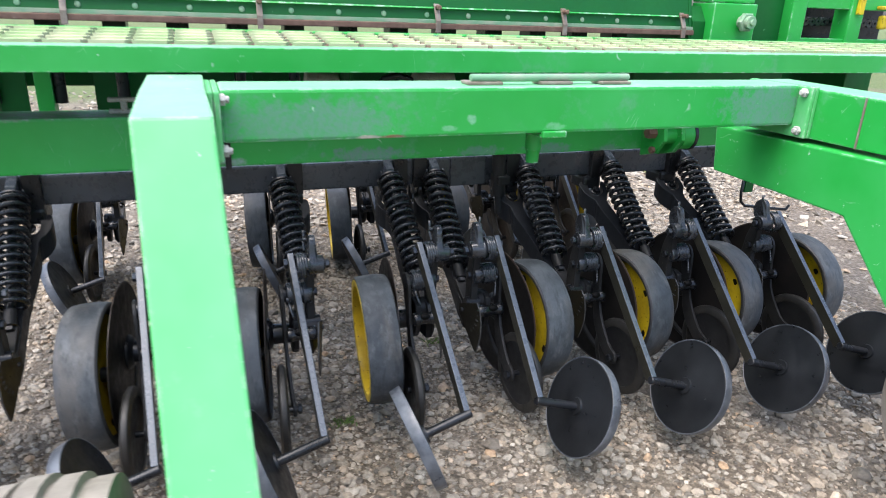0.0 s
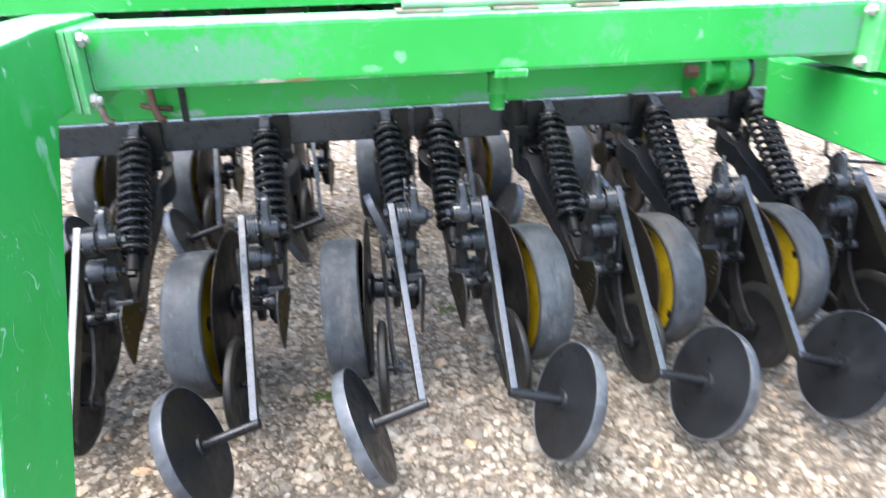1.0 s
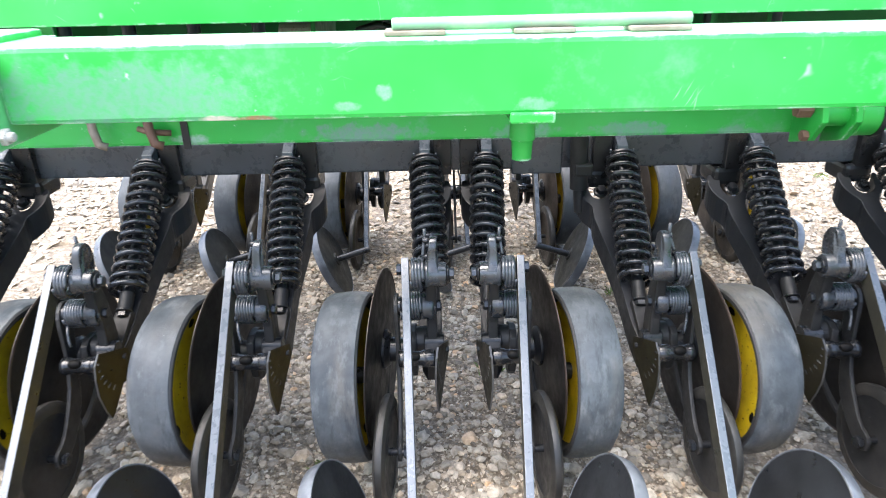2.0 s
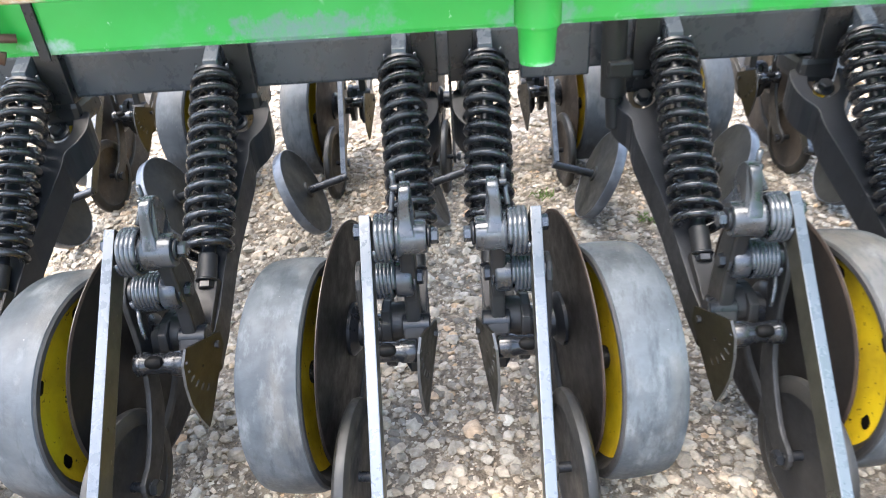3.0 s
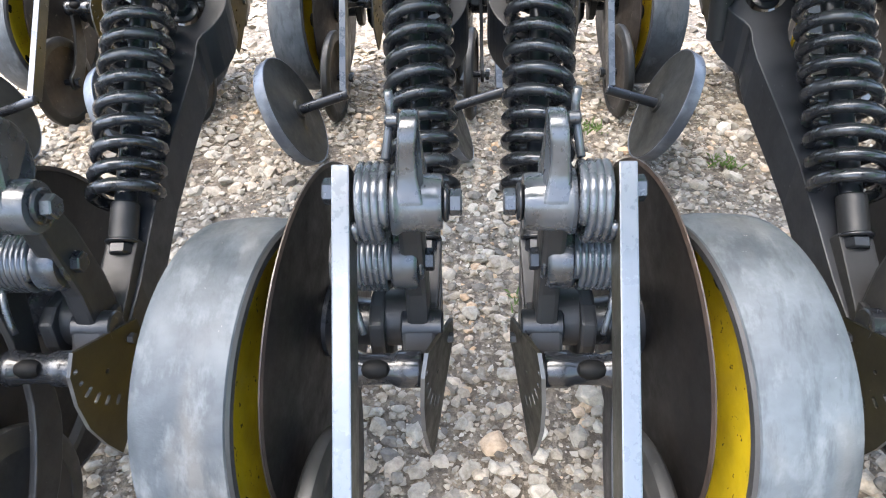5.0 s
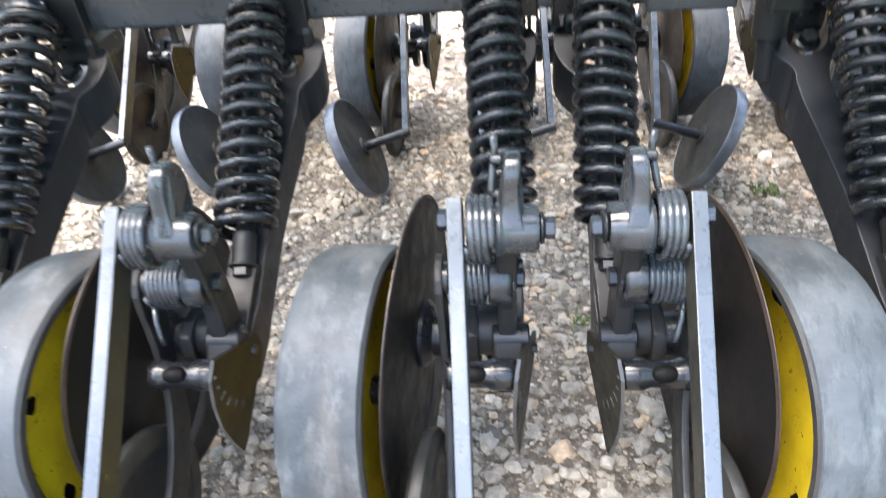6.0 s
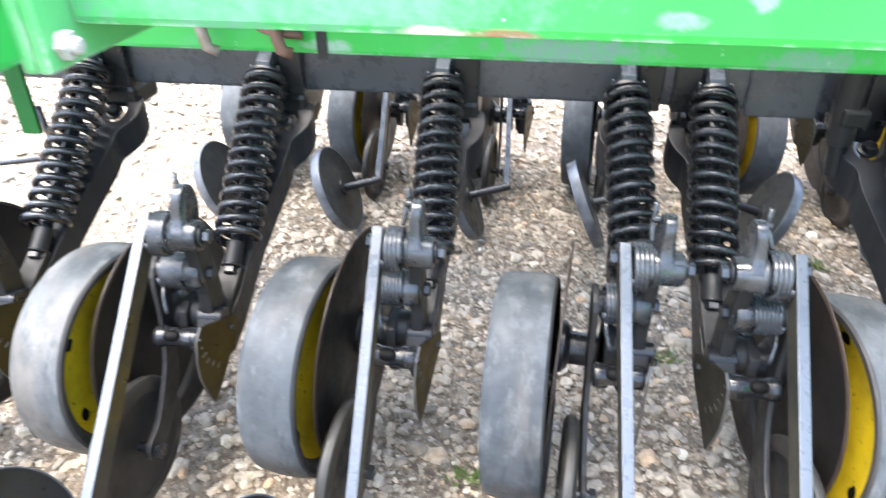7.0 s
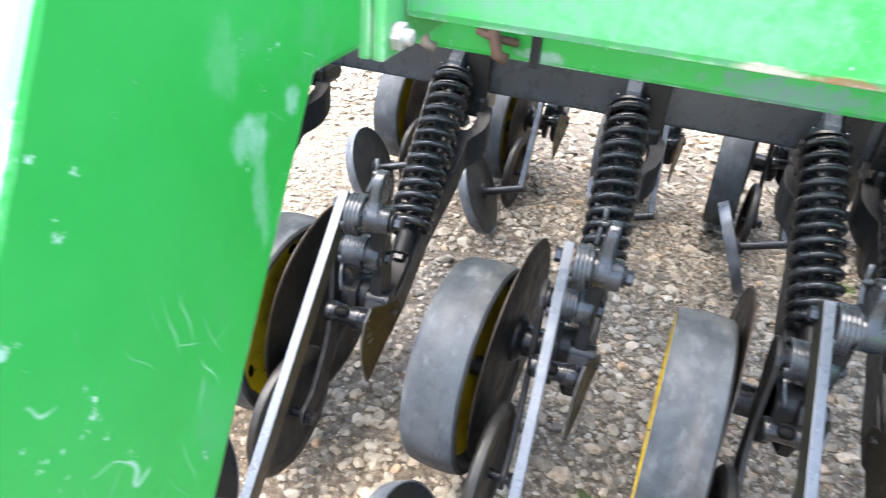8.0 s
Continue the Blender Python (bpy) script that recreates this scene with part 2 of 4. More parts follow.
GREEN_LOWER = scratched("green_lower_beam_paint", *GREEN_TONES, [
    ((-1.25, 0.31, 0.985), (0.6, 0.12, 0.018), (0.25, 0.25, 0.225), 0.9),
    ((-0.22, 0.238, 0.842), (0.14, 0.02, 0.026), SLATE, 0.95), ((-0.635, 0.238, 0.836), (0.045, 0.02, 0.014), (0.30, 0.36, 0.36), 0.8),
    ((0.16, 0.238, 0.838), (0.08, 0.02, 0.022), SLATE, 0.75), ((0.42, 0.238, 0.838), (0.10, 0.02, 0.022), SLATE, 0.85), ((0.66, 0.238, 0.83), (0.06, 0.02, 0.016), SLATE, 0.7)])
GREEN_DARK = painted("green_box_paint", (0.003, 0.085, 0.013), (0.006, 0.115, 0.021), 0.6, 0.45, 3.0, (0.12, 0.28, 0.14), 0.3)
BLACK = painted("black_paint", (0.008, 0.0088, 0.0105), (0.020, 0.022, 0.026), 0.8, 0.30, 9.0, (0.10, 0.10, 0.10), 0.38)
BLACK_BAR = painted("black_bar_paint", (0.036, 0.042, 0.052), (0.066, 0.076, 0.092), 0.8, 0.28, 4.0, (0.014, 0.014, 0.016), 0.5, 0.75)
SPRING = painted("glossy_black_spring", (0.009, 0.0096, 0.011), (0.030, 0.031, 0.034), 0.8, 0.22, 18.0, (0.13, 0.13, 0.13))
GUNMETAL = painted("grey_black_casting", (0.014, 0.016, 0.019), (0.046, 0.052, 0.060), 0.9, 0.24, 18.0, (0.008, 0.008, 0.009), 0.6, 0.65)
# closing arm bar in two tones: skylit upper face, shaded sides
STRAP = painted("skylit_grey_paint", (0.053, 0.064, 0.080), (0.070, 0.083, 0.101), 0.6, 0.25, 4.0, (0.11, 0.12, 0.14), 0.5, 0.80)
STRAP_SHADED = painted("shaded_strap_side_paint", (0.0150, 0.0147, 0.0118), (0.033, 0.031, 0.022), 0.9, 0.36, 9.0, (0.08, 0.07, 0.05), 0.4)
DISC = painted("dark_disc_steel", (0.0080, 0.0074, 0.0071), (0.0185, 0.0148, 0.0125), 0.9, 0.44, 6.0, (0.030, 0.022, 0.018), 0.2, 0.68)
EDGE = painted("rusty_cutting_edge", (0.026, 0.018, 0.014), (0.058, 0.040, 0.031), 0.9, 0.5, 20.0)
OILY = painted("oily_black_casting", (0.007, 0.0076, 0.0088), (0.015, 0.016, 0.018), 0.8, 0.20, 14.0, (0.16, 0.16, 0.16), 0.42, 0.73)
MATTE = painted("greasy_dark_casting", (0.0130, 0.0132, 0.0138), (0.026, 0.0255, 0.025), 0.8, 0.45, 14.0, (0.07, 0.07, 0.065), 0.26)
ARM = painted("black_arm_paint", (0.0080, 0.0089, 0.0107), (0.017, 0.0187, 0.022), 0.8, 0.40, 7.0, (0.05, 0.05, 0.05), 0.32)
CLOSING = painted("black_closing_wheel_paint", (0.0075, 0.0084, 0.0098), (0.0165, 0.0180, 0.0200), 0.9, 0.36, 9.0, (0.09, 0.09, 0.09), 0.36, 0.74)
GREY_SPRING = painted("grey_steel_spring", (0.022, 0.025, 0.030), (0.060, 0.067, 0.077), 0.8, 0.22, 22.0, (0.010, 0.010, 0.010), 0.6)
DUSTY = painted("dusty_dark_wheel", (0.0125, 0.0128, 0.0115), (0.030, 0.0285, 0.0235), 0.9, 0.5, 9.0, (0.06, 0.055, 0.045), 0.2)
EARTHY = painted("earth_stained_steel", (0.024, 0.019, 0.015), (0.064, 0.050, 0.039), 0.9, 0.6, 9.0, (0.11, 0.09, 0.07), 0.25, 0.66)
SIDEWALL = painted("black_sidewall_rubber", (0.014, 0.014, 0.014), (0.030, 0.028, 0.026), 0.8, 0.6, 18.0)
RUBBER = mottled("dusty_grey_rubber", (0.025, 0.030, 0.035), (0.066, 0.075, 0.083), (0.135, 0.143, 0.147), (0.090, 0.080, 0.068), 0.55)
RUBBER.node_tree.nodes["Principled BSDF"].inputs["Specular IOR Level"].default_value = RUBBER_GLOSS
YELLOW = painted("yellow_rim_paint", (0.58, 0.41, 0.012), (0.22, 0.145, 0.014), 0.9, 0.40, 9.0, (0.030, 0.018, 0.010), 0.4, 0.645)
BRIGHT = painted("worn_bright_edge", (0.050, 0.056, 0.066), (0.14, 0.15, 0.165), 0.9, 0.34, 16.0)
OLIVE = painted("olive_black_plate", (0.0095, 0.0088, 0.0066), (0.020, 0.0176, 0.0115), 0.8, 0.42, 12.0, (0.05, 0.042, 0.03), 0.28)
PLATE_EDGE = painted("pale_plate_edge", (0.030, 0.030, 0.030), (0.065, 0.064, 0.060), 0.8, 0.35, 20.0)
RUST = painted("rusty_steel", (0.115, 0.062, 0.043), (0.19, 0.115, 0.082), 0.9, 0.7, 25.0, (0.28, 0.20, 0.16))
CHALKY = painted("chalky_grey_steel", (0.36, 0.36, 0.33), (0.55, 0.52, 0.48), 0.8, 0.6, 30.0, (0.24, 0.15, 0.10), 0.4, 0.60)
CLIP = painted("stained_clip_steel", (0.17, 0.13, 0.10), (0.30, 0.27, 0.23), 0.9, 0.55, 25.0, (0.10, 0.05, 0.03))
CHALKY_GREEN = painted("chalky_green_paint", (0.15, 0.29, 0.17), (0.32, 0.32, 0.25), 0.9, 0.55, 14.0, (0.3, 0.2, 0.14))
MUD_RUBBER = painted("muddy_rubber", (0.16, 0.14, 0.115), (0.28, 0.25, 0.21), 0.9, 0.85, 10.0, (0.17, 0.16, 0.15))
PRESS = painted("dark_rubber", (0.0135, 0.0135, 0.0130), (0.036, 0.033, 0.029), 0.8, 0.45, 16.0, (0.06, 0.055, 0.05), 0.35)
TREAD = painted("dusty_tread", (0.34, 0.44, 0.22), (0.56, 0.53, 0.36), 1.0, 0.75, 5.0, (0.46, 0.40, 0.30))
TREAD_HOLES = painted("rusty_tread_holes", (0.085, 0.05, 0.032), (0.14, 0.09, 0.06), 0.9, 0.8, 20.0)
WEED = painted("weed_leaf", (0.10, 0.17, 0.035), (0.17, 0.23, 0.06), 0.8, 0.6, 40.0)
HOLE = material("dark_hole", (0.003, 0.003, 0.003), 0.6)
HOLE.node_tree.nodes["Principled BSDF"].inputs["Specular IOR Level"].default_value = 0.1


# ---- mesh helpers ----
def shape(verts, faces, smooth=False):
    bm = bmesh.new()
    vs = [bm.verts.new(v) for v in verts]
    for f in faces:
        try:
            bm.faces.new([vs[i] for i in f]).smooth = smooth
        except ValueError:
            pass
    bmesh.ops.recalc_face_normals(bm, faces=bm.faces)
    return bm


def join(*bms):
    out = bmesh.new()
    for b in bms:
        me = bpy.data.meshes.new("tmp")
        b.to_mesh(me)
        out.from_mesh(me)
        bpy.data.meshes.remove(me)
        b.free()
    return out


def bevelled(bm, w, seg=2):
    if w:
        sharp = [e for e in bm.edges if len(e.link_faces) == 2 and e.calc_face_angle(0) > 0.5]
        bmesh.ops.bevel(bm, geom=sharp, offset=w, segments=seg, profile=0.6, affect='EDGES', clamp_overlap=True)
    return bm


def box(x0, x1, y0, y1, z0, z1, w=0.003):
    v = [(x, y, z) for x in (x0, x1) for y in (y0, y1) for z in (z0, z1)]
    f = [(0, 1, 3, 2), (4, 6, 7, 5), (0, 4, 5, 1), (2, 3, 7, 6), (0, 2, 6, 4), (1, 5, 7, 3)]
    return bevelled(shape(v, f), w)


def prism(points, x0, x1, w=0.003):
    """A plate whose outline lies in the y-z plane, from x0 to x1."""
    n = len(points)
    v = [(x0, *p) for p in points] + [(x1, *p) for p in points]
    f = [tuple(range(n)), tuple(range(n, 2 * n))] + [(i, (i + 1) % n, n + (i + 1) % n, n + i) for i in range(n)]
    return bevelled(shape(v, f), w)


def pierced(outline, holes, thick):
    """A flat plate in the y-z plane with real holes: outline and holes are lists of (y, z)."""
    b = bmesh.new()
    for loop in (outline, *holes):
        vs = [b.verts.new((0, *p)) for p in loop]
        for k in range(len(vs)):
            b.edges.new((vs[k], vs[(k + 1) % len(vs)]))
    bmesh.ops.triangle_fill(b, edges=b.edges[:], use_beauty=True)
    made = bmesh.ops.extrude_face_region(b, geom=b.faces[:])
    bmesh.ops.translate(b, vec=(thick, 0, 0), verts=[v for v in made["geom"] if isinstance(v, bmesh.types.BMVert)])
    bmesh.ops.recalc_face_normals(b, faces=b.faces)
    return b


def rounded(points, steps=4):
    """A closed outline through the points, curved (Catmull-Rom)."""
    out, n = [], len(points)
    for k in range(n):
        a, b, c, d = (np.array(points[(k + q) % n]) for q in (-1, 0, 1, 2))
        for q in range(steps):
            t = q / steps
            out.append(tuple(0.5 * (2 * b + (c - a) * t + (2 * a - 5 * b + 4 * c - d) * t * t + (3 * b - a - 3 * c + d) * t ** 3)))
    return out


def basis(axis):
    a = Vector(axis).normalized()
    u = a.cross(Vector((0, 0, 1)) if abs(a.z) < 0.9 else Vector((0, 1, 0))).normalized()
    return a, u, a.cross(u)


def lathe(profile, centre, axis, n=40, closed=True, smooth=True):
    """Turns (along, radius) points round an axis."""
    a, u, w = basis(axis)
    c = Vector(centre)
    k = len(profile)
    v = []
    for i in range(n):
        t = 2 * math.pi * i / n
        d = u * math.cos(t) + w * math.sin(t)
        v += [c + a * s + d * r for s, r in profile]
    f = []
    for i in range(n):
        j = (i + 1) % n
        for q in range(k if closed else k - 1):
            p = (q + 1) % k
            f.append((i * k + q, i * k + p, j * k + p, j * k + q))
    bm = shape(v, f, smooth)
    bmesh.ops.remove_doubles(bm, verts=bm.verts, dist=1e-5)
    for e in bm.edges:
        if len(e.link_faces) == 2 and e.calc_face_angle(0) > 0.7:
            e.smooth = False
    return bm


def rod(p, q, r, n=16, w=0.002):
    p, q = Vector(p), Vector(q)
    L = (q - p).length
    w = min(w, r * 0.4)
    return lathe([(0, 0.0), (0, r - w), (w, r), (L - w, r), (L, r - w), (L, 0.0)], p, q - p, n, closed=False)


def hexagon(p, q, r):
    b = rod(p, q, r, 6, r * 0.12)
    for f in b.faces:
        f.smooth = False
    return b


def sweep(path, r, n=8):
    """A round wire along a list of points."""
    pts = [Vector(p) for p in path]
    v, f = [], []
    t0 = (pts[1] - pts[0]).normalized()
    _, u, w = basis(t0)
    for i, p in enumerate(pts):
        t = (pts[min(i + 1, len(pts) - 1)] - pts[max(i - 1, 0)]).normalized()
        u = (u - t * u.dot(t)).normalized()
        w = t.cross(u)
        v += [p + (u * math.cos(2 * math.pi * k / n) + w * math.sin(2 * math.pi * k / n)) * r for k in range(n)]
    for i in range(len(pts) - 1):
        for k in range(n):
            f.append((i * n + k, i * n + (k + 1) % n, (i + 1) * n + (k + 1) % n, (i + 1) * n + k))
    f += [tuple(range(n)), tuple(range((len(pts) - 1) * n, len(pts) * n))]
    return shape(v, f, True)


def coil(p, q, radius, wire_r, turns, n=8, steps=18, flat_ends=0.8):
    p, q = Vector(p), Vector(q)
    a, u, w = basis(q - p)
    L = (q - p).length
    pts = []
    m = int(turns * steps)
    for i in range(m + 1):
        s = i / m * turns
        e = flat_ends
        g = wire_r * 2.1
        if e and s < e:
            h = g * s
        elif e and s > turns - e:
            h = L - g * (turns - s)
        else:
            h = (g * e + (L - 2 * g * e) * (s - e) / (turns - 2 * e)) if e else L * s / turns
        t = 2 * math.pi * s
        pts.append(p + a * h + (u * math.cos(t) + w * math.sin(t)) * radius)
    return sweep(pts, wire_r, n)


def beam_between(p, q, across, down, w=0.002):
    """A flat bar from p to q: across its width in x, down its depth."""
    p, q = Vector(p), Vector(q)
    d = (q - p).normalized()
    up = Vector((1, 0, 0)).cross(d).normalized()
    if up.z < 0:
        up = -up
    s = Vector((across / 2, 0, 0))
    v = [c + s * i + up * j for c in (p, q) for i in (-1, 1) for j in (0, -down)]
    f = [(0, 1, 3, 2), (4, 6, 7, 5), (0, 4, 5, 1), (2, 3, 7, 6), (0, 2, 6, 4), (1, 5, 7, 3)]
    return bevelled(shape(v, f), w)


def slab(outline, z, slope, depth, w=0.003):
    """A plate whose outline is seen from above, on a plane that rises with y; z is its height at the outline's first point."""
    y0 = outline[0][1]
    n = len(outline)
    v = [(x, y, z + slope * (y - y0)) for x, y in outline] + [(x, y, z + slope * (y - y0) - depth) for x, y in outline]
    f = [tuple(range(n)), tuple(range(n, 2 * n))] + [(i, (i + 1) % n, n + (i + 1) % n, n + i) for i in range(n)]
    return bevelled(shape(v, f), w)


def part(name, bm, mat, parent, label=""):
    me = bpy.data.meshes.new(name)
    bm.to_mesh(me)
    bm.free()
    me.materials.append(mat)
    ob = new(name, me)
    ob.parent = parent
    if label:
        ob["label"] = label
    return ob


def thing(name, bm, mat, label, category, group="", kind=""):
    return tagged(part(name, bm, mat, None), label, category, group, kind)


def flip(bm):
    bmesh.ops.transform(bm, matrix=Matrix.Diagonal((-1, 1, 1, 1)), verts=bm.verts)
    bmesh.ops.reverse_faces(bm, faces=bm.faces)
    return bm


# ---- ground ----
def gravel_material():
    m = material("gravel", (0.2, 0.19, 0.17), 0.85)
    p = m.node_tree.nodes["Principled BSDF"]
    n1 = noise_node(m, 45, 6, 0.7)
    r1 = ramp_node(m, n1, "Fac", [(0.32, (0.075, 0.060, 0.043)), (0.5, (0.19, 0.157, 0.118)), (0.70, (0.40, 0.35, 0.28))])
    n2 = noise_node(m, 1.3, 3, 0.5)
    r2 = ramp_node(m, n2, "Fac", [(0.35, (0.78, 0.72, 0.64)), (0.7, (1, 1, 1))])
    mul = mix_node(m, 1.0, (r1, "Color"), (r2, "Color"))
    mul.blend_type = 'MULTIPLY'
    # far grass verge, ragged along its edge
    tc = m.node_tree.nodes.new("ShaderNodeTexCoord")
    sep = m.node_tree.nodes.new("ShaderNodeSeparateXYZ")
    wire(m, tc, "Object", sep, "Vector")
    n4 = noise_node(m, 0.6, 5, 0.7)
    add = m.node_tree.nodes.new("ShaderNodeMath")
    add.operation = 'MULTIPLY_ADD'
    add.inputs[1].default_value = 5.0
    wire(m, n4, "Fac", add, 0)
    wire(m, sep, "Y", add, 2)
    rg = m.node_tree.nodes.new("ShaderNodeMapRange")
    rg.inputs["From Min"].default_value, rg.inputs["From Max"].default_value = 9.5, 11.0
    wire(m, add, "Value", rg, "Value")
    n5 = noise_node(m, 12, 5, 0.7)
    r5 = ramp_node(m, n5, "Fac", [(0.3, (0.06, 0.09, 0.02)), (0.7, (0.15, 0.18, 0.06))])
    far = mix_node(m, 0.0, (mul, 2), (r5, "Color"))
    wire(m, rg, "Result", far, 0)
    wire(m, far, 2, p, "Base Color")
    n3 = noise_node(m, 70, 5, 0.7)
    bump(m, n3, "Fac", 1.0, 0.02)
    return m


def stone_material():
    m = material("stones", (0.3, 0.28, 0.25), 0.8)
    p = m.node_tree.nodes["Principled BSDF"]
    geo = m.node_tree.nodes.new("ShaderNodeNewGeometry")
    r = ramp_node(m, geo, "Random Per Island", [(0.0, (0.138, 0.121, 0.099)), (0.16, (0.246, 0.214, 0.170)), (0.34, (0.335, 0.302, 0.245)), (0.50, (0.314, 0.255, 0.185)), (0.62, (0.380, 0.343, 0.280)), (0.76, (0.380, 0.311, 0.228)), (0.90, (0.435, 0.398, 0.330)), (0.96, (0.473, 0.319, 0.187)), (1.0, (0.590, 0.545, 0.460))])
    n = noise_node(m, 60, 5, 0.7)
    r2 = ramp_node(m, n, "Fac", [(0.3, (0.55, 0.53, 0.50)), (0.66, (1.05, 1.05, 1.05))])
    mul = mix_node(m, 1.0, (r, "Color"), (r2, "Color"))
    mul.blend_type = 'MULTIPLY'
    wire(m, mul, 2, p, "Base Color")
    n3 = noise_node(m, 160, 4, 0.7)
    bump(m, n3, "Fac", 0.5, 0.004)
    return m


GRAVEL = gravel_material()
STONES = stone_material()


def ground_height(x, y):
    f = max(0.0, 1 - max(abs(x), abs(y - 1)) / 6)
    return f * (0.014 * noise.noise((x * 1.7, y * 1.7, 0)) + 0.006 * noise.noise((x * 6, y * 6, 3)))


steps = [-600, -200, -80, -40, -20, -12, -8] + [-6 + 0.1 * i for i in range(121)] + [8, 12, 20, 40, 80, 200, 600]
n = len(steps)
gv = [(x, y, ground_height(x, y)) for y in steps for x in steps]
gf = [(j * n + i, j * n + i + 1, (j + 1) * n + i + 1, (j + 1) * n + i) for j in range(n - 1) for i in range(n - 1)]
me = bpy.data.meshes.new("ground")
me.from_pydata(gv, [], gf)
me.materials.append(GRAVEL)
me.polygons.foreach_set("use_smooth", [True] * len(me.polygons))
tagged(new("ground", me), "grey-brown gravel yard with a grass verge far off", "ground", kind="structure")


def stone_forms(count, corners, seed):
    """Stone shapes: the hull of some points on a flattened ball, more corners for the larger stones."""
    forms = []
    rng = random.Random(seed)
    for _ in range(count):
        b = bmesh.new()
        sx, sy, sz = rng.uniform(0.8, 1.25), rng.uniform(0.62, 1.05), rng.uniform(0.36, 0.68)
        for _ in range(corners):
            v = Vector((rng.gauss(0, 1), rng.gauss(0, 1), rng.gauss(0, 1))).normalized() * rng.uniform(0.88, 1.08)
            b.verts.new((v.x * sx, v.y * sy, v.z * sz))
        bmesh.ops.convex_hull(b, input=b.verts)
        loose = [v for v in b.verts if not v.link_faces]
        bmesh.ops.delete(b, geom=loose, context='VERTS')
        bmesh.ops.triangulate(b, faces=b.faces)
        b.verts.index_update()
        forms.append((np.array([v.co[:] for v in b.verts]), np.array([[v.index for v in f.verts] for f in b.faces])))
        b.free()
    return forms


def scatter(name, zones, label):
    """Stones of many sizes over rectangles (x0, x1, y0, y1, count, smallest, largest), in one mesh."""
    rng = random.Random(11)
    fine, coarse = stone_forms(30, 22, 4), stone_forms(20, 10, 5)
    vs, fs, at = [], [], 0
    for x0, x1, y0, y1, count, small, large in zones:
        for _ in range(count):
            size = small + (large - small) * rng.random() ** 2.6
            forms = fine if small >= 0.009 and y1 < 2 and y0 > -2 else coarse
            v, f = forms[rng.randrange(len(forms))]
            x, y = rng.uniform(x0, x1), rng.uniform(y0, y1)
            rot = np.array(Euler((rng.gauss(0, 0.22), rng.gauss(0, 0.22), rng.uniform(0, 6.28))).to_matrix())
            p = (v * size) @ rot.T + np.array((x, y, ground_height(x, y) + size * rng.uniform(-0.06, 0.24)))
            vs.append(p)
            fs.append(f + at)
            at += len(v)
    V, F = np.concatenate(vs), np.concatenate(fs)
    me = bpy.data.meshes.new(name)
    me.vertices.add(len(V))
    me.vertices.foreach_set("co", V.ravel())
    me.loops.add(F.size)
    me.loops.foreach_set("vertex_index", F.ravel().astype(np.int32))
    me.polygons.add(len(F))
    me.polygons.foreach_set("loop_start", np.arange(0, F.size, 3, dtype=np.int32))
    me.update(calc_edges=True)
    me.validate()
    me.polygons.foreach_set("use_smooth", [False] * len(me.polygons))
    me.materials.append(STONES)
    return tagged(new(name, me), label, "gravel", kind="stuff")


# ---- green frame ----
def skylit_tops(ob, lowest=0.7):
    """Faces that look up carry painted-in sky light; the walkway lip also wear."""
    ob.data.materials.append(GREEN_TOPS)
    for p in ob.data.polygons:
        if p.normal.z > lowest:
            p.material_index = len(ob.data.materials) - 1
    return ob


frame_root = tagged(new("drill_frame"), "scratched green steel frame of a seed drill with bolted box beams", "frame")
skylit_tops(part("upper_beam", box(-0.676, 0.862, -0.355, -0.205, 1.007, 1.118, 0.008), GREEN_UPPER, frame_root))
part("lower_beam", box(-1.68, 1.68, 0.239, 0.39, 0.822, 0.975, 0.008), GREEN_LOWER, frame_root)
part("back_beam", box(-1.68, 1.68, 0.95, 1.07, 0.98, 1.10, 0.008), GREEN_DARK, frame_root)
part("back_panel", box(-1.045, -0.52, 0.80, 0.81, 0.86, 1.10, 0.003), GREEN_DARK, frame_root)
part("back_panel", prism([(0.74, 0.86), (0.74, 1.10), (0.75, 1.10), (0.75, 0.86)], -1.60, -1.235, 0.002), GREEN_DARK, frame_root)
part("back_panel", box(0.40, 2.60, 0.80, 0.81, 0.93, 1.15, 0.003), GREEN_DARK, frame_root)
part("strut", box(-1.205, -1.155, 0.70, 0.76, 0.84, 1.12, 0.004), GREEN, frame_root)
arm_profile = [(-0.16, 1.128), (-0.45, 1.128), (-0.70, 1.118), (-1.10, 0.42), (-1.06, 0.30), (-0.95, 0.28), (-0.86, 0.45), (-0.48, 0.985), (-0.16, 0.985)]
arm_mesh = prism(arm_profile, -0.818, -0.702, 0.006)
for v in arm_mesh.verts:
    v.co.x += 0.03 * max(0.0, 1.09 - v.co.z) + (0.006 if v.co.x > -0.76 and v.co.y < -0.6 else 0)
arm_mesh.normal_update()
# the front slope's sky brightness is put into its paler paint
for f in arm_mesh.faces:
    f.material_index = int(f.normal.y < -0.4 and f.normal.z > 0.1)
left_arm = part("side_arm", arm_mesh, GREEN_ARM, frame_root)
left_arm.data.materials.append(GREEN_SKYLIT_CHIPPED)
skylit_tops(left_arm, 0.8)
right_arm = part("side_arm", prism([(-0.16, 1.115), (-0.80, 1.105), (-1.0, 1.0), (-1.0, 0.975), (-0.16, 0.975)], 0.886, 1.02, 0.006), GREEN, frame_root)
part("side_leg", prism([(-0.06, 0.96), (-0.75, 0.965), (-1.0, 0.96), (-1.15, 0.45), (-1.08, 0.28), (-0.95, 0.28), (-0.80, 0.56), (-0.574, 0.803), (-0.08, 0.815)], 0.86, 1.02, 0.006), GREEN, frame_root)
skylit_tops(right_arm)
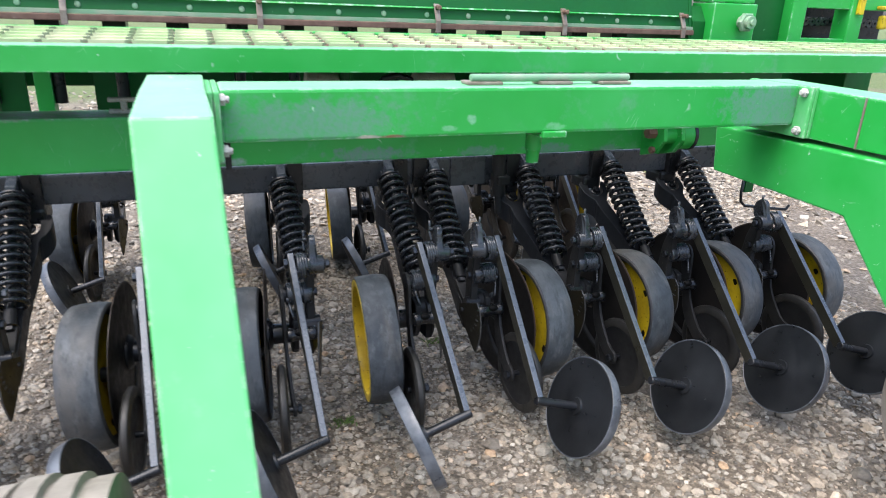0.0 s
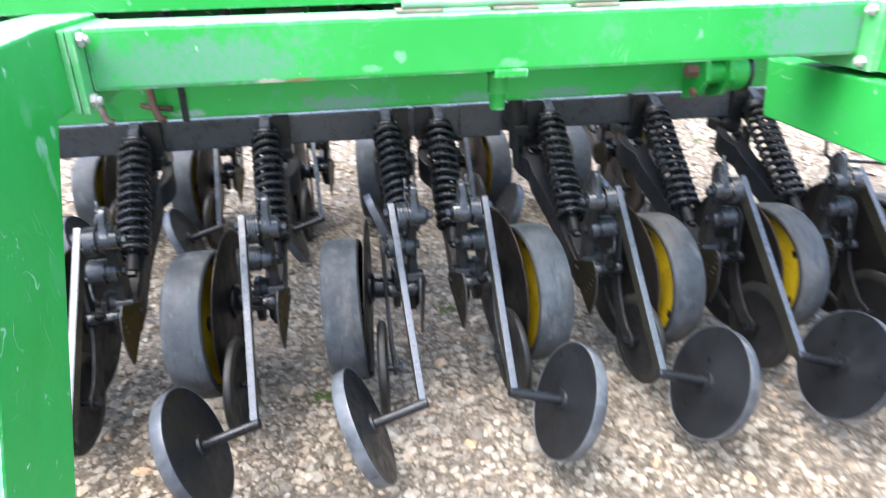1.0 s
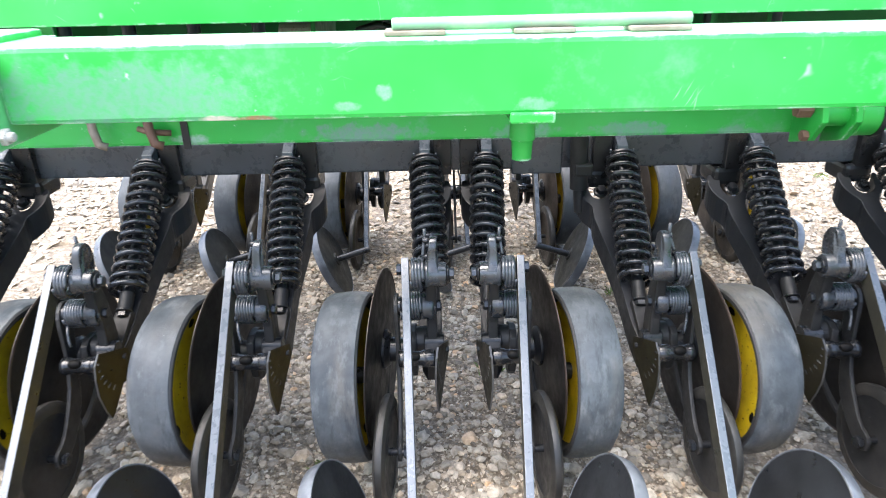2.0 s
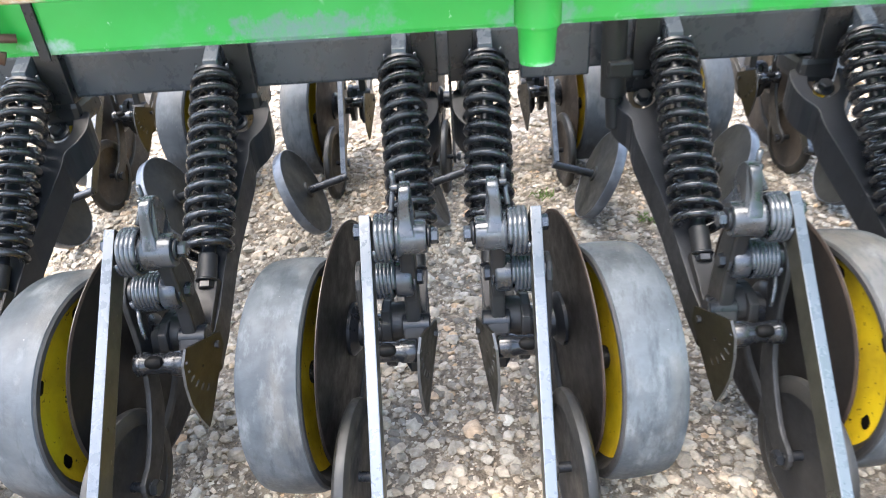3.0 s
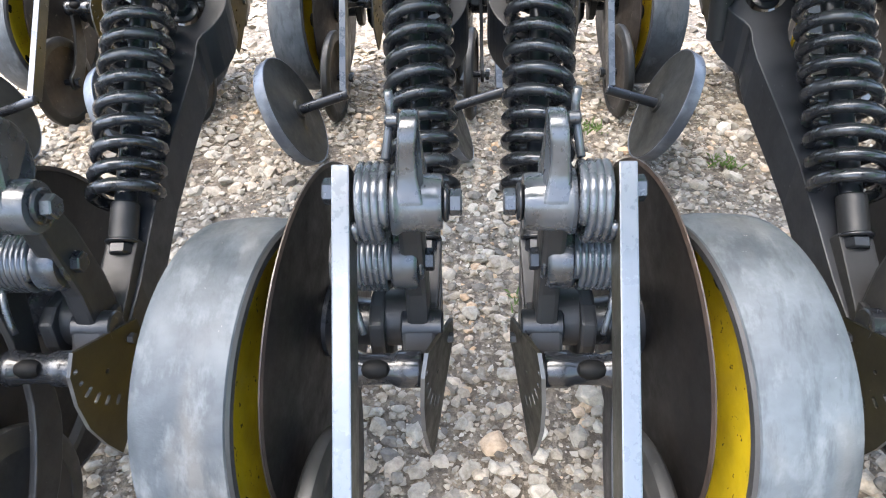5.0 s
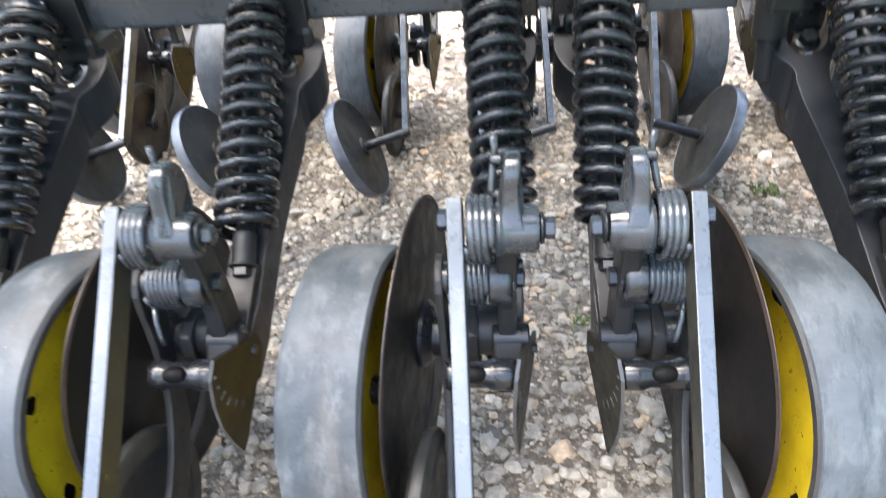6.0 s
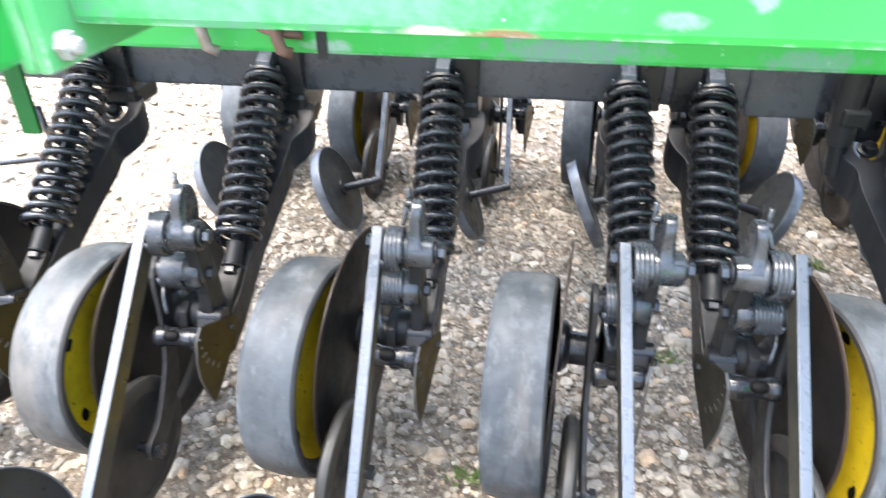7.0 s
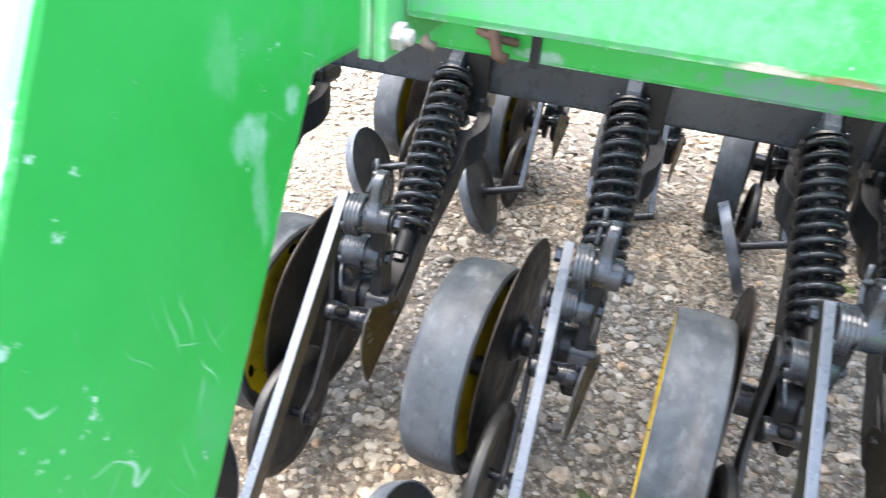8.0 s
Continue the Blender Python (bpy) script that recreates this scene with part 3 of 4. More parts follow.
part("weld_seam", box(0.8825, 0.8875, -0.546, -0.541, 0.975, 1.108, 0.001), CLIP, right_arm, "rusty weld seam")
for x, side in ((-0.689, 1), (0.874, -1)):
    for k in (0, 1):
        xa = x + side * (0.0065 if k else -0.0065)
        plate = part("flange", box(xa - 0.006, xa + 0.006, -0.398, -0.165, 0.976, 1.1175, 0.004), GREEN_SKYLIT_CHIPPED, frame_root, "chipped flange plate")
        if k:
            for y, z in ((-0.376, 1.100), (-0.376, 0.996), (-0.185, 1.100), (-0.185, 0.996)):
                b = part("bolt", join(hexagon((x + side * 0.0125, y, z), (x + side * 0.023, y, z), 0.013), rod((x + side * 0.02, y, z), (x + side * 0.031, y, z), 0.0075)), CHALKY, plate, "chipped whitish bolt")
peg = part("peg_plate", join(box(0.062, 0.128, -0.367, -0.356, 0.997, 1.013, 0.003), box(0.062, 0.128, -0.3555, -0.215, 0.996, 1.0055, 0.002)), GREEN, frame_root)
part("peg", lathe([(0, 0), (0, 0.016), (0.03, 0.0175), (0.034, 0.021), (0.078, 0.021), (0.078, 0)], (0.093, -0.262, 0.915), (0, 0, 1), 24, False), GREEN, peg)
pipe = part("hinge_pipe", rod((-0.109, -0.305, 1.134), (0.335, -0.295, 1.134), 0.0095), CHALKY_GREEN, frame_root, "chalky worn pipe")
for x in (-0.075, 0.115, 0.285):
    part("hinge_tab", box(x - 0.045, x + 0.045, -0.320, -0.27, 1.119, 1.126, 0.002), CLIP, pipe, "stained hinge tab")
# bearing lug and cylinder below the beam
lug = part("bearing_lug", prism([(0.238, 0.93), (0.12, 0.93), (0.11, 0.875), (0.15, 0.825), (0.238, 0.80)], 0.80, 0.815, 0.003), GREEN, frame_root)
part("bearing_lug", prism([(0.238, 0.93), (0.12, 0.93), (0.11, 0.875), (0.15, 0.825), (0.238, 0.80)], 0.875, 0.89, 0.003), GREEN, frame_root)
part("rusty_bolt", hexagon((0.765, 0.165, 0.895), (0.80, 0.165, 0.895), 0.02), RUST, lug, "rusty bolt head")
part("rusty_bolt", hexagon((0.785, 0.16, 0.835), (0.80, 0.16, 0.835), 0.013), RUST, lug, "rusty bolt head")
part("pivot_sleeve", join(rod((0.89, 0.165, 0.885), (0.95, 0.165, 0.885), 0.052, 28), rod((0.81, 0.165, 0.885), (0.89, 0.165, 0.885), 0.03)), GREEN, frame_root)
part("seal_ring", lathe([(0, 0.046), (0, 0.055), (0.012, 0.055), (0.012, 0.046)], (0.936, 0.165, 0.885), (1, 0, 0), 28), BLACK, frame_root)
# rusty hooks and strap hanging on the lower beam
for x, w in ((-0.845, 0.010), (-0.715, 0.011)):
    hook = tagged(part("hook", sweep([(x + 0.01, 0.245, 0.975), (x + 0.008, 0.215, 0.965), (x - 0.004, 0.205, 0.93), (x, 0.20, 0.872), (x + 0.010, 0.194, 0.840), (x + 0.026, 0.2, 0.832)], w), RUST if x > -0.8 else CLIP, None), "rusty bent steel hook hanging on the green lower beam", "hook", "hooks on the beam")
    if x > -0.8:
        part("clip_plate", sweep([(x - 0.036, 0.226, 0.868), (x - 0.015, 0.218, 0.864), (x, 0.214, 0.862), (x + 0.018, 0.218, 0.860), (x + 0.038, 0.228, 0.856)], 0.0075), RUST, hook)
part("strap_band", box(-0.655, -0.638, 0.233, 0.2385, 0.815, 0.978, 0.001), BLACK, frame_root)
# bent foot brackets under the frame
for x, sgn in ((1.51, 1), (-1.39, -1)):
    stand = tagged(part("stand_bracket", box(x - 0.022, x + 0.022, 0.391, 0.401, 0.575, 0.90, 0.002), GREEN_DARK, None), "bent green flat-bar bracket with a black foot rod below the frame", "bracket", "stand brackets")
    part("foot_rod", sweep([(x - sgn * 0.030, 0.398, 0.640), (x - sgn * 0.036, 0.396, 0.575), (x - sgn * 0.030, 0.394, 0.535), (x - sgn * 0.008, 0.392, 0.515), (x + sgn * 0.10, 0.385, 0.500), (x + sgn * 0.22, 0.378, 0.485), (x + sgn * 0.235, 0.377, 0.505)], 0.0065), BLACK, stand)



def transport_wheel(x):
    root = tagged(new("transport_wheel"), "muddy rubber transport wheel with ribbed tread", "wheel", "transport wheels")
    c = (0, 0, 0)
    prof = [(-0.09, 0.20), (-0.115, 0.26), (-0.115, 0.31)]
    for k in range(5):
        y = -0.1 + 0.05 * k
        h = 0.351 - 0.018 * abs(k - 2) ** 1.6 / 3
        prof += [(y - 0.017, h), (y + 0.017, h)]
        if k < 4:
            prof += [(y + 0.021, h - 0.014), (y + 0.029, h - 0.014)]
    prof += [(0.115, 0.31), (0.115, 0.26), (0.09, 0.20)]
    part("tyre", lathe(prof, c, (1, 0, 0), 64), MUD_RUBBER, root)
    part("rim", lathe([(-0.09, 0.205), (-0.07, 0.19), (-0.01, 0.16), (0.0, 0.06), (0.0, 0), (0.02, 0), (0.02, 0.06), (0.02, 0.16), (0.07, 0.19), (0.09, 0.205)], c, (1, 0, 0), 40, False), YELLOW, root)
    part("hub", rod((-0.13, 0, 0), (0.13, 0, 0), 0.045), BLACK, root)
    root.matrix_basis = pose(x, -0.97, 0.325) @ Matrix.Scale(0.90, 4)
    return root


transport_wheel(-0.992)
transport_wheel(1.17)

# ---- walkway ----
walkway = tagged(new("walkway"), "green steel walkway with worn serrated tread", "walkway")
skylit_tops(part("front_channel", prism([(0.0, 1.117), (0.0, 1.177), (0.07, 1.179), (0.07, 1.173), (0.006, 1.171), (0.006, 1.117)], -1.75, 2.3, 0.0015), GREEN, walkway))
part("back_channel", prism([(0.40, 1.14), (0.40, 1.206), (0.34, 1.204), (0.34, 1.198), (0.394, 1.200), (0.394, 1.14)], -1.75, 2.3, 0.0015), GREEN, walkway)
tread_bars = bmesh.new()
x = -1.74
while x < 2.2:
    for j in range(5):
        y = 0.092 + 0.0535 * j
        tilt, rise = 0.02, 1.1745 + 0.026 * (y - 0.07) / 0.28
        a = [(x, y, rise), (x + 0.081, y, rise), (x + 0.081 + tilt, y + 0.0535, rise + 0.004), (x + tilt, y + 0.0535, rise + 0.004)]
        lo = [tread_bars.verts.new(p) for p in a]
        hi = [tread_bars.verts.new((p[0], p[1], p[2] + (0.010 if i in (0, 1) else 0.005))) for i, p in enumerate(a)]
        tread_bars.faces.new(hi)
        for i in range(4):
            tread_bars.faces.new((lo[i], lo[(i + 1) % 4], hi[(i + 1) % 4], hi[i]))
    x += 0.098
part("tread_teeth", tread_bars, TREAD, walkway, "dusty tread with rusty grip holes")
part("tread_plate", prism([(0.0705, 1.170), (0.0705, 1.1745), (0.3395, 1.2003), (0.3395, 1.196)], -1.74, 2.29, 0.001), TREAD_HOLES, walkway)
for x in (-1.25, -0.3, 0.65, 1.6):
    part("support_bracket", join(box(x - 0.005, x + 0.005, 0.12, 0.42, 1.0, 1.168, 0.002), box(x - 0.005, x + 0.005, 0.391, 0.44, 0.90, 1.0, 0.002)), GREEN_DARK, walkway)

# ---- grain box and its drive end ----
hopper = tagged(new("grain_box"), "dark green steel grain box above the walkway", "grain box")
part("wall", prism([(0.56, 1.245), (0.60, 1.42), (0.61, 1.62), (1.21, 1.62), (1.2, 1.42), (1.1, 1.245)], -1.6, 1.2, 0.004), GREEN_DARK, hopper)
part("seam", prism([(0.553, 1.285), (0.556, 1.289), (0.5665, 1.289), (0.5645, 1.285)], -1.6, 1.2, 0), GREEN, hopper)
part("bottom_flange", box(-1.6, 1.2, 0.535, 0.60, 1.236, 1.248, 0.001), CHALKY_GREEN, hopper, "chalky bottom flange")
part("lip", box(-1.6, 1.2, 0.525, 0.55, 1.216, 1.235, 0.003), RUST, hopper, "rusty lip along the bottom edge")
for x in (-1.55, -1.064, -0.506, 0.099, 0.603, 1.145):
    clip = part("clip", join(box(x - 0.009, x + 0.009, 0.518, 0.5245, 1.205, 1.245, 0.001), prism([(0.518, 1.243), (0.545, 1.30), (0.556, 1.30), (0.5245, 1.243)], x - 0.009, x + 0.009, 0.001)), CLIP, hopper, "worn steel clip")
    part("clip_bolt", rod((x, 0.51, 1.288), (x, 0.555, 1.288), 0.008), RUST, clip)
x = -1.5
while x < 1.15:
    part("rivet", lathe([(0, 0), (0, 0.0095), (0.004, 0.008), (0.007, 0.0)], (x, 0.563, 1.262), (0, -1, 0), 10, False), CHALKY_GREEN, hopper)
    x += 0.157
x = -1.52
while x < 1.1:
    cup = tagged(part("seed_cup", join(box(x - 0.035, x + 0.035, 0.68, 0.78, 1.10, 1.244, 0.006), rod((x, 0.73, 0.95), (x, 0.73, 1.1), 0.02, 12)), BLACK, None), "black seed cup with its tube under the grain box", "seed cup", "seed cups")
    x += 0.1905
drive = tagged(new("drive_end"), "green drive housing at the end of the grain box", "drive housing")
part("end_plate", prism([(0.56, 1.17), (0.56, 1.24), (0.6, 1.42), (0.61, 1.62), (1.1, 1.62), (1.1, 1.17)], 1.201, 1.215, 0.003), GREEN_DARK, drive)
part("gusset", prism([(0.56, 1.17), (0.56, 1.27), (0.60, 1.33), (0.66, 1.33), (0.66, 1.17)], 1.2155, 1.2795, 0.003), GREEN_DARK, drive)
cover = part("cover", box(1.28, 1.50, 0.52, 0.66, 1.17, 1.344, 0.006), GREEN, drive)
part("cover", box(1.28, 1.50, 0.54, 0.66, 1.346, 1.62, 0.006), GREEN, drive)
part("shaft_stub", join(rod((1.425, 0.46, 1.272), (1.425, 0.52, 1.272), 0.026), hexagon((1.425, 0.478, 1.272), (1.425, 0.502, 1.272), 0.04), rod((1.425, 0.45, 1.272), (1.425, 0.47, 1.272), 0.012)), CHALKY_GREEN, cover)
part("panel", box(1.5005, 1.72, 0.60, 0.66, 1.17, 1.62, 0.004), GREEN_DARK, drive)
part("post", box(1.721, 1.80, 0.55, 0.64, 1.1, 1.62, 0.006), GREEN, drive)
part("post", box(2.06, 2.14, 0.55, 0.64, 1.1, 1.62, 0.006), GREEN, drive)
part("rail", box(1.8005, 2.5, 0.56, 0.62, 1.17, 1.215, 0.004), GREEN, drive)
part("rail", box(1.8005, 2.5, 0.56, 0.62, 1.34, 1.40, 0.004), GREEN, drive)
part("back_panel", box(1.8005, 2.5, 0.74, 0.75, 1.1, 1.62, 0.002), BLACK, drive)
part("roller_chain", join(*[lathe([(0, 0.006), (0, 0.02), (0.03, 0.02), (0.03, 0.006)], (1.82 + 0.036 * k, 0.66, 1.285), (0, 1, 0), 10) for k in range(18)]), GUNMETAL, drive, "dark roller chain")
part("yellow_guard", box(2.085, 2.115, 0.53, 0.549, 1.32, 1.42, 0.004), YELLOW, drive)
part("yellow_guard", box(2.22, 2.34, 0.53, 0.559, 1.345, 1.36, 0.004), YELLOW, drive)
part("yellow_guard", box(2.24, 2.28, 0.53, 0.559, 1.26, 1.32, 0.01), YELLOW, drive)

# hose, and pale made-up blocks for the bright patches between the beams
for x0, x1, z1 in ((-0.405, -0.305, 1.090), (-0.060, 0.070, 1.090)):
    guard = prism(rounded([(0.25, 0.977), (0.25, z1 - 0.03), (0.27, z1), (0.31, z1), (0.33, z1 - 0.03), (0.33, 0.977)], 3), x0, x1, 0.006)
    tagged(part("guard", guard, CHALKY, None), "pale block added for the bright patches between the beams", "guard", "pale guards")
tagged(part("hydraulic_hose", sweep([(-0.262, 0.30, 0.985), (-0.258, 0.22, 0.995), (-0.240, 0.14, 1.05), (-0.205, 0.12, 1.088), (-0.165, 0.12, 1.099), (-0.125, 0.12, 1.088), (-0.095, 0.14, 1.05), (-0.078, 0.22, 0.995), (-0.075, 0.30, 0.985)], 0.009), BLACK, None), "black hydraulic hose looped over the lower beam", "hose")
tagged(part("beam_clamp", join(box(-0.955, -0.875, 0.30, 0.33, 1.008, 1.018, 0.002), box(-0.923, -0.907, 0.30, 0.33, 0.985, 1.008, 0.001), box(-0.955, -0.875, 0.30, 0.33, 0.9755, 0.985, 0.002)), CHALKY, None), "grey I-shaped steel clamp on the lower beam", "clamp")

# ---- black tool bars ----
BAR_Y, BAR_Z0, BAR_Z1 = 0.53, 0.658, 0.754
FRONT = Vector((0, 1.43, -0.068))
PITCH, ROW = 0.381, 0.199


def tool_bar(xs):
    root = tagged(new("tool_bar"), "square black steel tool bar carrying the disc openers", "tool bar", "tool bars")
    part("bar", box(-1.62, 1.62, BAR_Y, BAR_Y + 0.102, BAR_Z0, BAR_Z1, 0.007), BLACK_BAR, root)
    for x, s in xs:
        part("clamp_plate", box(x + s * 0.164 - 0.026, x + s * 0.164 + 0.026, BAR_Y - 0.022, BAR_Y + 0.125, BAR_Z0 - 0.006, BAR_Z1 + 0.008, 0.003), BLACK, root)
        part("spring_lug", prism([(BAR_Y - 0.001, 0.76), (BAR_Y - 0.05, 0.735), (BAR_Y - 0.06, 0.70), (BAR_Y - 0.035, 0.685), (BAR_Y - 0.001, 0.69)], x + s * 0.100, x + s * 0.130, 0.003), STRAP, root)
    return root


rear_rows = [(-x, 1) for x in (ROW, 0.583, 0.975, 1.388)] + [(ROW + 0.006 + PITCH * k, -1) for k in range(4)]
front_rows = [(-x, 1) for x in (0.03, 0.425, 0.846, 1.24)] + [(0.035 + 0.395 * k, -1) for k in range(1, 4)]
rear_bar = tool_bar(rear_rows)
tool_bar(front_rows).location = FRONT
part("bar_sleeve", box(0.165, 0.31, BAR_Y - 0.012, BAR_Y + 0.115, BAR_Z0 - 0.012, BAR_Z1 + 0.004, 0.005), BLACK_BAR, rear_bar)
tagged(part("hydraulic_cylinder", join(rod((0.347, 0.49, 0.80), (0.355, 0.485, 0.61), 0.026), rod((0.355, 0.485, 0.61), (0.36, 0.48, 0.54), 0.016), box(0.335, 0.385, 0.45, 0.529, 0.655, 0.69, 0.006)), MATTE, None), "black hydraulic cylinder beside the tool bar", "cylinder")


# ---- openers ----
def turned(yaw, camber):
    a, b = radians(yaw), radians(camber)
    return Vector((math.cos(a) * math.cos(b), math.sin(a) * math.cos(b), math.sin(b)))


def opener(hand, closing_yaw=-0.8, splay=0.0, stained=False):
    """One disc opener; hand -1 mirrors it; splay sets the arm's forked head aside; stained: earth on its steel."""
    root = tagged(new("disc_opener"), "black no-till disc opener hanging from the tool bar", "disc opener", "row of disc openers")

    def put(name, bm, mat, parent=root, label=""):
        return part(name, flip(bm) if hand < 0 else bm, mat, parent, label)

    def group(name):
        e = new(name)
        e.parent = root
        return e

    # cutting disc
    ax = turned(-6.2, -0.6)
    dc = Vector((.003, .097, .303))
    disc = put("opener_disc", lathe([(-.002, 0), (-.002, .212), (0, .227), (.002, .212), (.002, 0)], dc, ax, 72, False), EARTHY if stained else DISC)
    put("cutting_edge", lathe([(-.0022, .2222), (-.0008, .2275), (.0008, .2275), (.0022, .2222), (.0010, .2216), (-.0010, .2216)], dc, ax, 72), EDGE, disc, "worn rusty cutting edge")
    put("disc_hub", lathe([(.002, .0), (.002, .050), (.010, .050), (.013, .046), (.020, .040), (.022, .032), (.070, .030), (.074, .026), (.074, .0)], dc + Vector((0, .018, .016)), ax, 36, False), BLACK)
    # gauge wheel
    gw = group("gauge_wheel")
    wx = turned(-6.9, 3.3)
    c = Vector((-.059, .009, .313))
    tyre = [(-.046, .182), (-.0485, .1895), (-.0485, .1935), (-.046, .1958), (-.036, .1978), (-.012, .2000), (.012, .2003), (.034, .1982), (.046, .195), (.0490, .190), (.0485, .182), (.040, .174), (.03, .170), (-.03, .170)]
    put("tyre", lathe(tyre, c, wx, 72), RUBBER, gw)
    rim = [(.024, .1675), (.0255, .1665), (.025, .164), (.021, .158), (.016, .146), (.012, .130), (.008, .112), (.006, .06), (.006, 0), (0, 0), (0, .06), (.002, .113), (.008, .136), (.012, .152), (.018, .1685), (-.03, .1685), (-.040, .168), (-.0475, .169), (-.0490, .174), (-.0490, .1885), (-.047, .1905)]
    put("sidewall", lathe([(.0475, .1935), (.0505, .1905), (.0500, .182), (.0415, .1735), (.026, .1655), (.024, .168), (.038, .176), (.046, .184)], c, wx, 64), SIDEWALL, gw, "black inner sidewall")
    put("rim", lathe(rim, c, wx, 64, False), YELLOW, gw, "yellow dished rim")
    a, u, w = basis(wx)
    for k in range(6):
        t = k * math.pi / 3 + 0.35
        d, e = u * math.cos(t) + w * math.sin(t), w * math.cos(t) - u * math.sin(t)
        p = c + a * .0125 + d * .139
        ring = [p + d * (.012 * math.cos(q)) + e * (.012 * math.sin(q)) + a * (.0045 * math.cos(q)) for q in (0.3, 0.9, 1.8, 2.4, 3.9, 4.5, 5.4, 6.0)]
        put("rim_hole", shape([q + a * h for h in (.0005, .0030) for q in ring], [tuple(range(8)), tuple(range(8, 16))] + [(k2, (k2 + 1) % 8, 8 + (k2 + 1) % 8, 8 + k2) for k2 in range(8)]), HOLE, gw, "dark slot in the rim")
    put("axle", rod(c - wx * .02, c + wx * .05, .020), BLACK, gw)
    # trailing arm with its forked head on the bar
    fork = [(.103, .06), (.118, .25), (.147, .395), (.143, .444), (.119, .474), (.114, .505), (.116, .524), (.128, .527), (.132, .508), (.142, .478), (.167, .461), (.191, .465), (.200, .49), (.196, .512), (.200, .528), (.228, .528), (.232, .489), (.220, .461), (.200, .436), (.199, .393), (.172, .25), (.152, .06)]
    aside = splay - .045
    arm = put("arm", slab([(x + aside * min(1, max(0, (y - .06) / .34)), y) for x, y in rounded(fork, 3)], .357, .575, .072, .005), ARM)
    put("bar_saddle", box(.134 + aside, .216 + aside, .512, .625, .600, .655, .014), BLACK, arm)
    put("clamp_washer", lathe([(0, 0), (0, .021), (.004, .021), (.006, .017), (.006, 0)], (.163 + aside, .501, .592), (0, -.5, .87), 24, False), BLACK, arm)
    put("clamp_nut", hexagon((.163 + aside, .500, .594), (.163 + aside, .492, .608), .0145), BLACK, arm)
    # down-pressure spring on its rod
    top, low = Vector((.115, .488, .694)), Vector((.131, .187, .460))
    way = (low - top).normalized()
    put("down_spring", coil(top, low, .040, .0086, 13.2), SPRING)
    put("spring_rod", rod(top - way * .02, low + way * .03, .0135), BLACK)
    put("spring_cap", lathe([(0, 0), (0, .032), (.006, .042), (.012, .042), (.012, 0)], top - way * .012, way, 24, False), BLACK)
    for k in (-.031, .031):
        put("cap_pin", rod(top + Vector((k, 0, -.004)), top + Vector((k, 0, .030)), .0035, 8), STRAP)
    put("rod_tube", rod(low + way * .004, low + way * .055, .0175), MATTE)
    put("rod_nut", join(hexagon(low + way * .058, low + way * .072, .0165), rod(low + way * .053, low + way * .058, .021)), BLACK)
    put("rod_link", beam_between(low + way * .068 + Vector((0, .012, .012)), (.128, .03, .352), .040, .024), MATTE)
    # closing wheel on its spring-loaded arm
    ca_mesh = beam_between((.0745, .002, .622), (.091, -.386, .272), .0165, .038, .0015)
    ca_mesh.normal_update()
    # light and shade put into the colour: pale upper face, dark sides
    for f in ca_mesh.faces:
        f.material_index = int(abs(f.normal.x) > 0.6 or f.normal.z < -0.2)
    ca = put("closing_arm", ca_mesh, STRAP, root, "black flat bar with sky light painted on its upper face")
    ca.data.materials.append(STRAP_SHADED)
    put("arm_bolt", join(hexagon((.055, .004, .592), (.0665, .004, .592), .0125)), GUNMETAL, ca)
    put("closing_pin", rod((.104, -.384, .262), (-.030, -.387, .220), .0125), BLACK)
    cx = turned(closing_yaw, 24 if stained else 22)
    cc = (-.037, -.387, .218)
    cw = put("closing_wheel", lathe([(-.004, 0), (-.010, .05), (-.022, .11), (-.025, .1385), (.003, .1425), (.0045, .141), (.003, .11), (.007, .05), (.010, .026), (.016, .024), (.016, 0)], cc, cx, 64, False), DUSTY if stained else CLOSING)
    put("worn_rim", lathe([(-.026, .1375), (-.0268, .1405), (-.024, .1425), (.002, .1455), (.0042, .1450), (.0048, .1435), (.003, .1415)], cc, cx, 64), BRIGHT, cw, "worn bright rim")
    # upper pivot casting
    boss = put("pivot_boss", lathe([(.119, 0), (.119, .030), (.123, .031), (.128, .027), (.160, .027), (.165, .025), (.165, 0)], (0, 0, .581), (1, 0, 0), 32, False), GUNMETAL)
    put("boss_washer", rod((.1655, 0, .581), (.171, 0, .581), .0185), BLACK, boss)
    put("boss_bolt", join(hexagon((.171, 0, .581), (.183, 0, .581), .0125)), GUNMETAL, boss)
    put("torsion_spring", coil((.0865, 0, .581), (.1145, 0, .581), .0345, .0046, 4.0, flat_ends=0, steps=24), GREY_SPRING)
    put("spring_tang", sweep([(.1145, .010, .622), (.117, .035, .640), (.119, .041, .656), (.118, .042, .673)], .0042), GUNMETAL)
    put("tang_bolt", rod((.114, .034, .648), (.127, .034, .648), .0062), GUNMETAL)
    horn = prism(rounded([(-.024, .590), (-.014, .610), (-.008, .632), (-.003, .652), (.010, .664), (.030, .661), (.047, .645), (.054, .622), (.040, .597), (.010, .585)], 3), .1265, .1435, .005)
    for v in horn.verts:
        v.co.x = .135 + (v.co.x - .135) * (1 + .75 * math.exp(-max(0.0, v.co.z - .598) / .010)) + .10 * max(0.0, v.co.z - .635)
    for f in horn.faces:
        f.smooth = len(f.verts) == 4
    put("handle", horn, GUNMETAL)
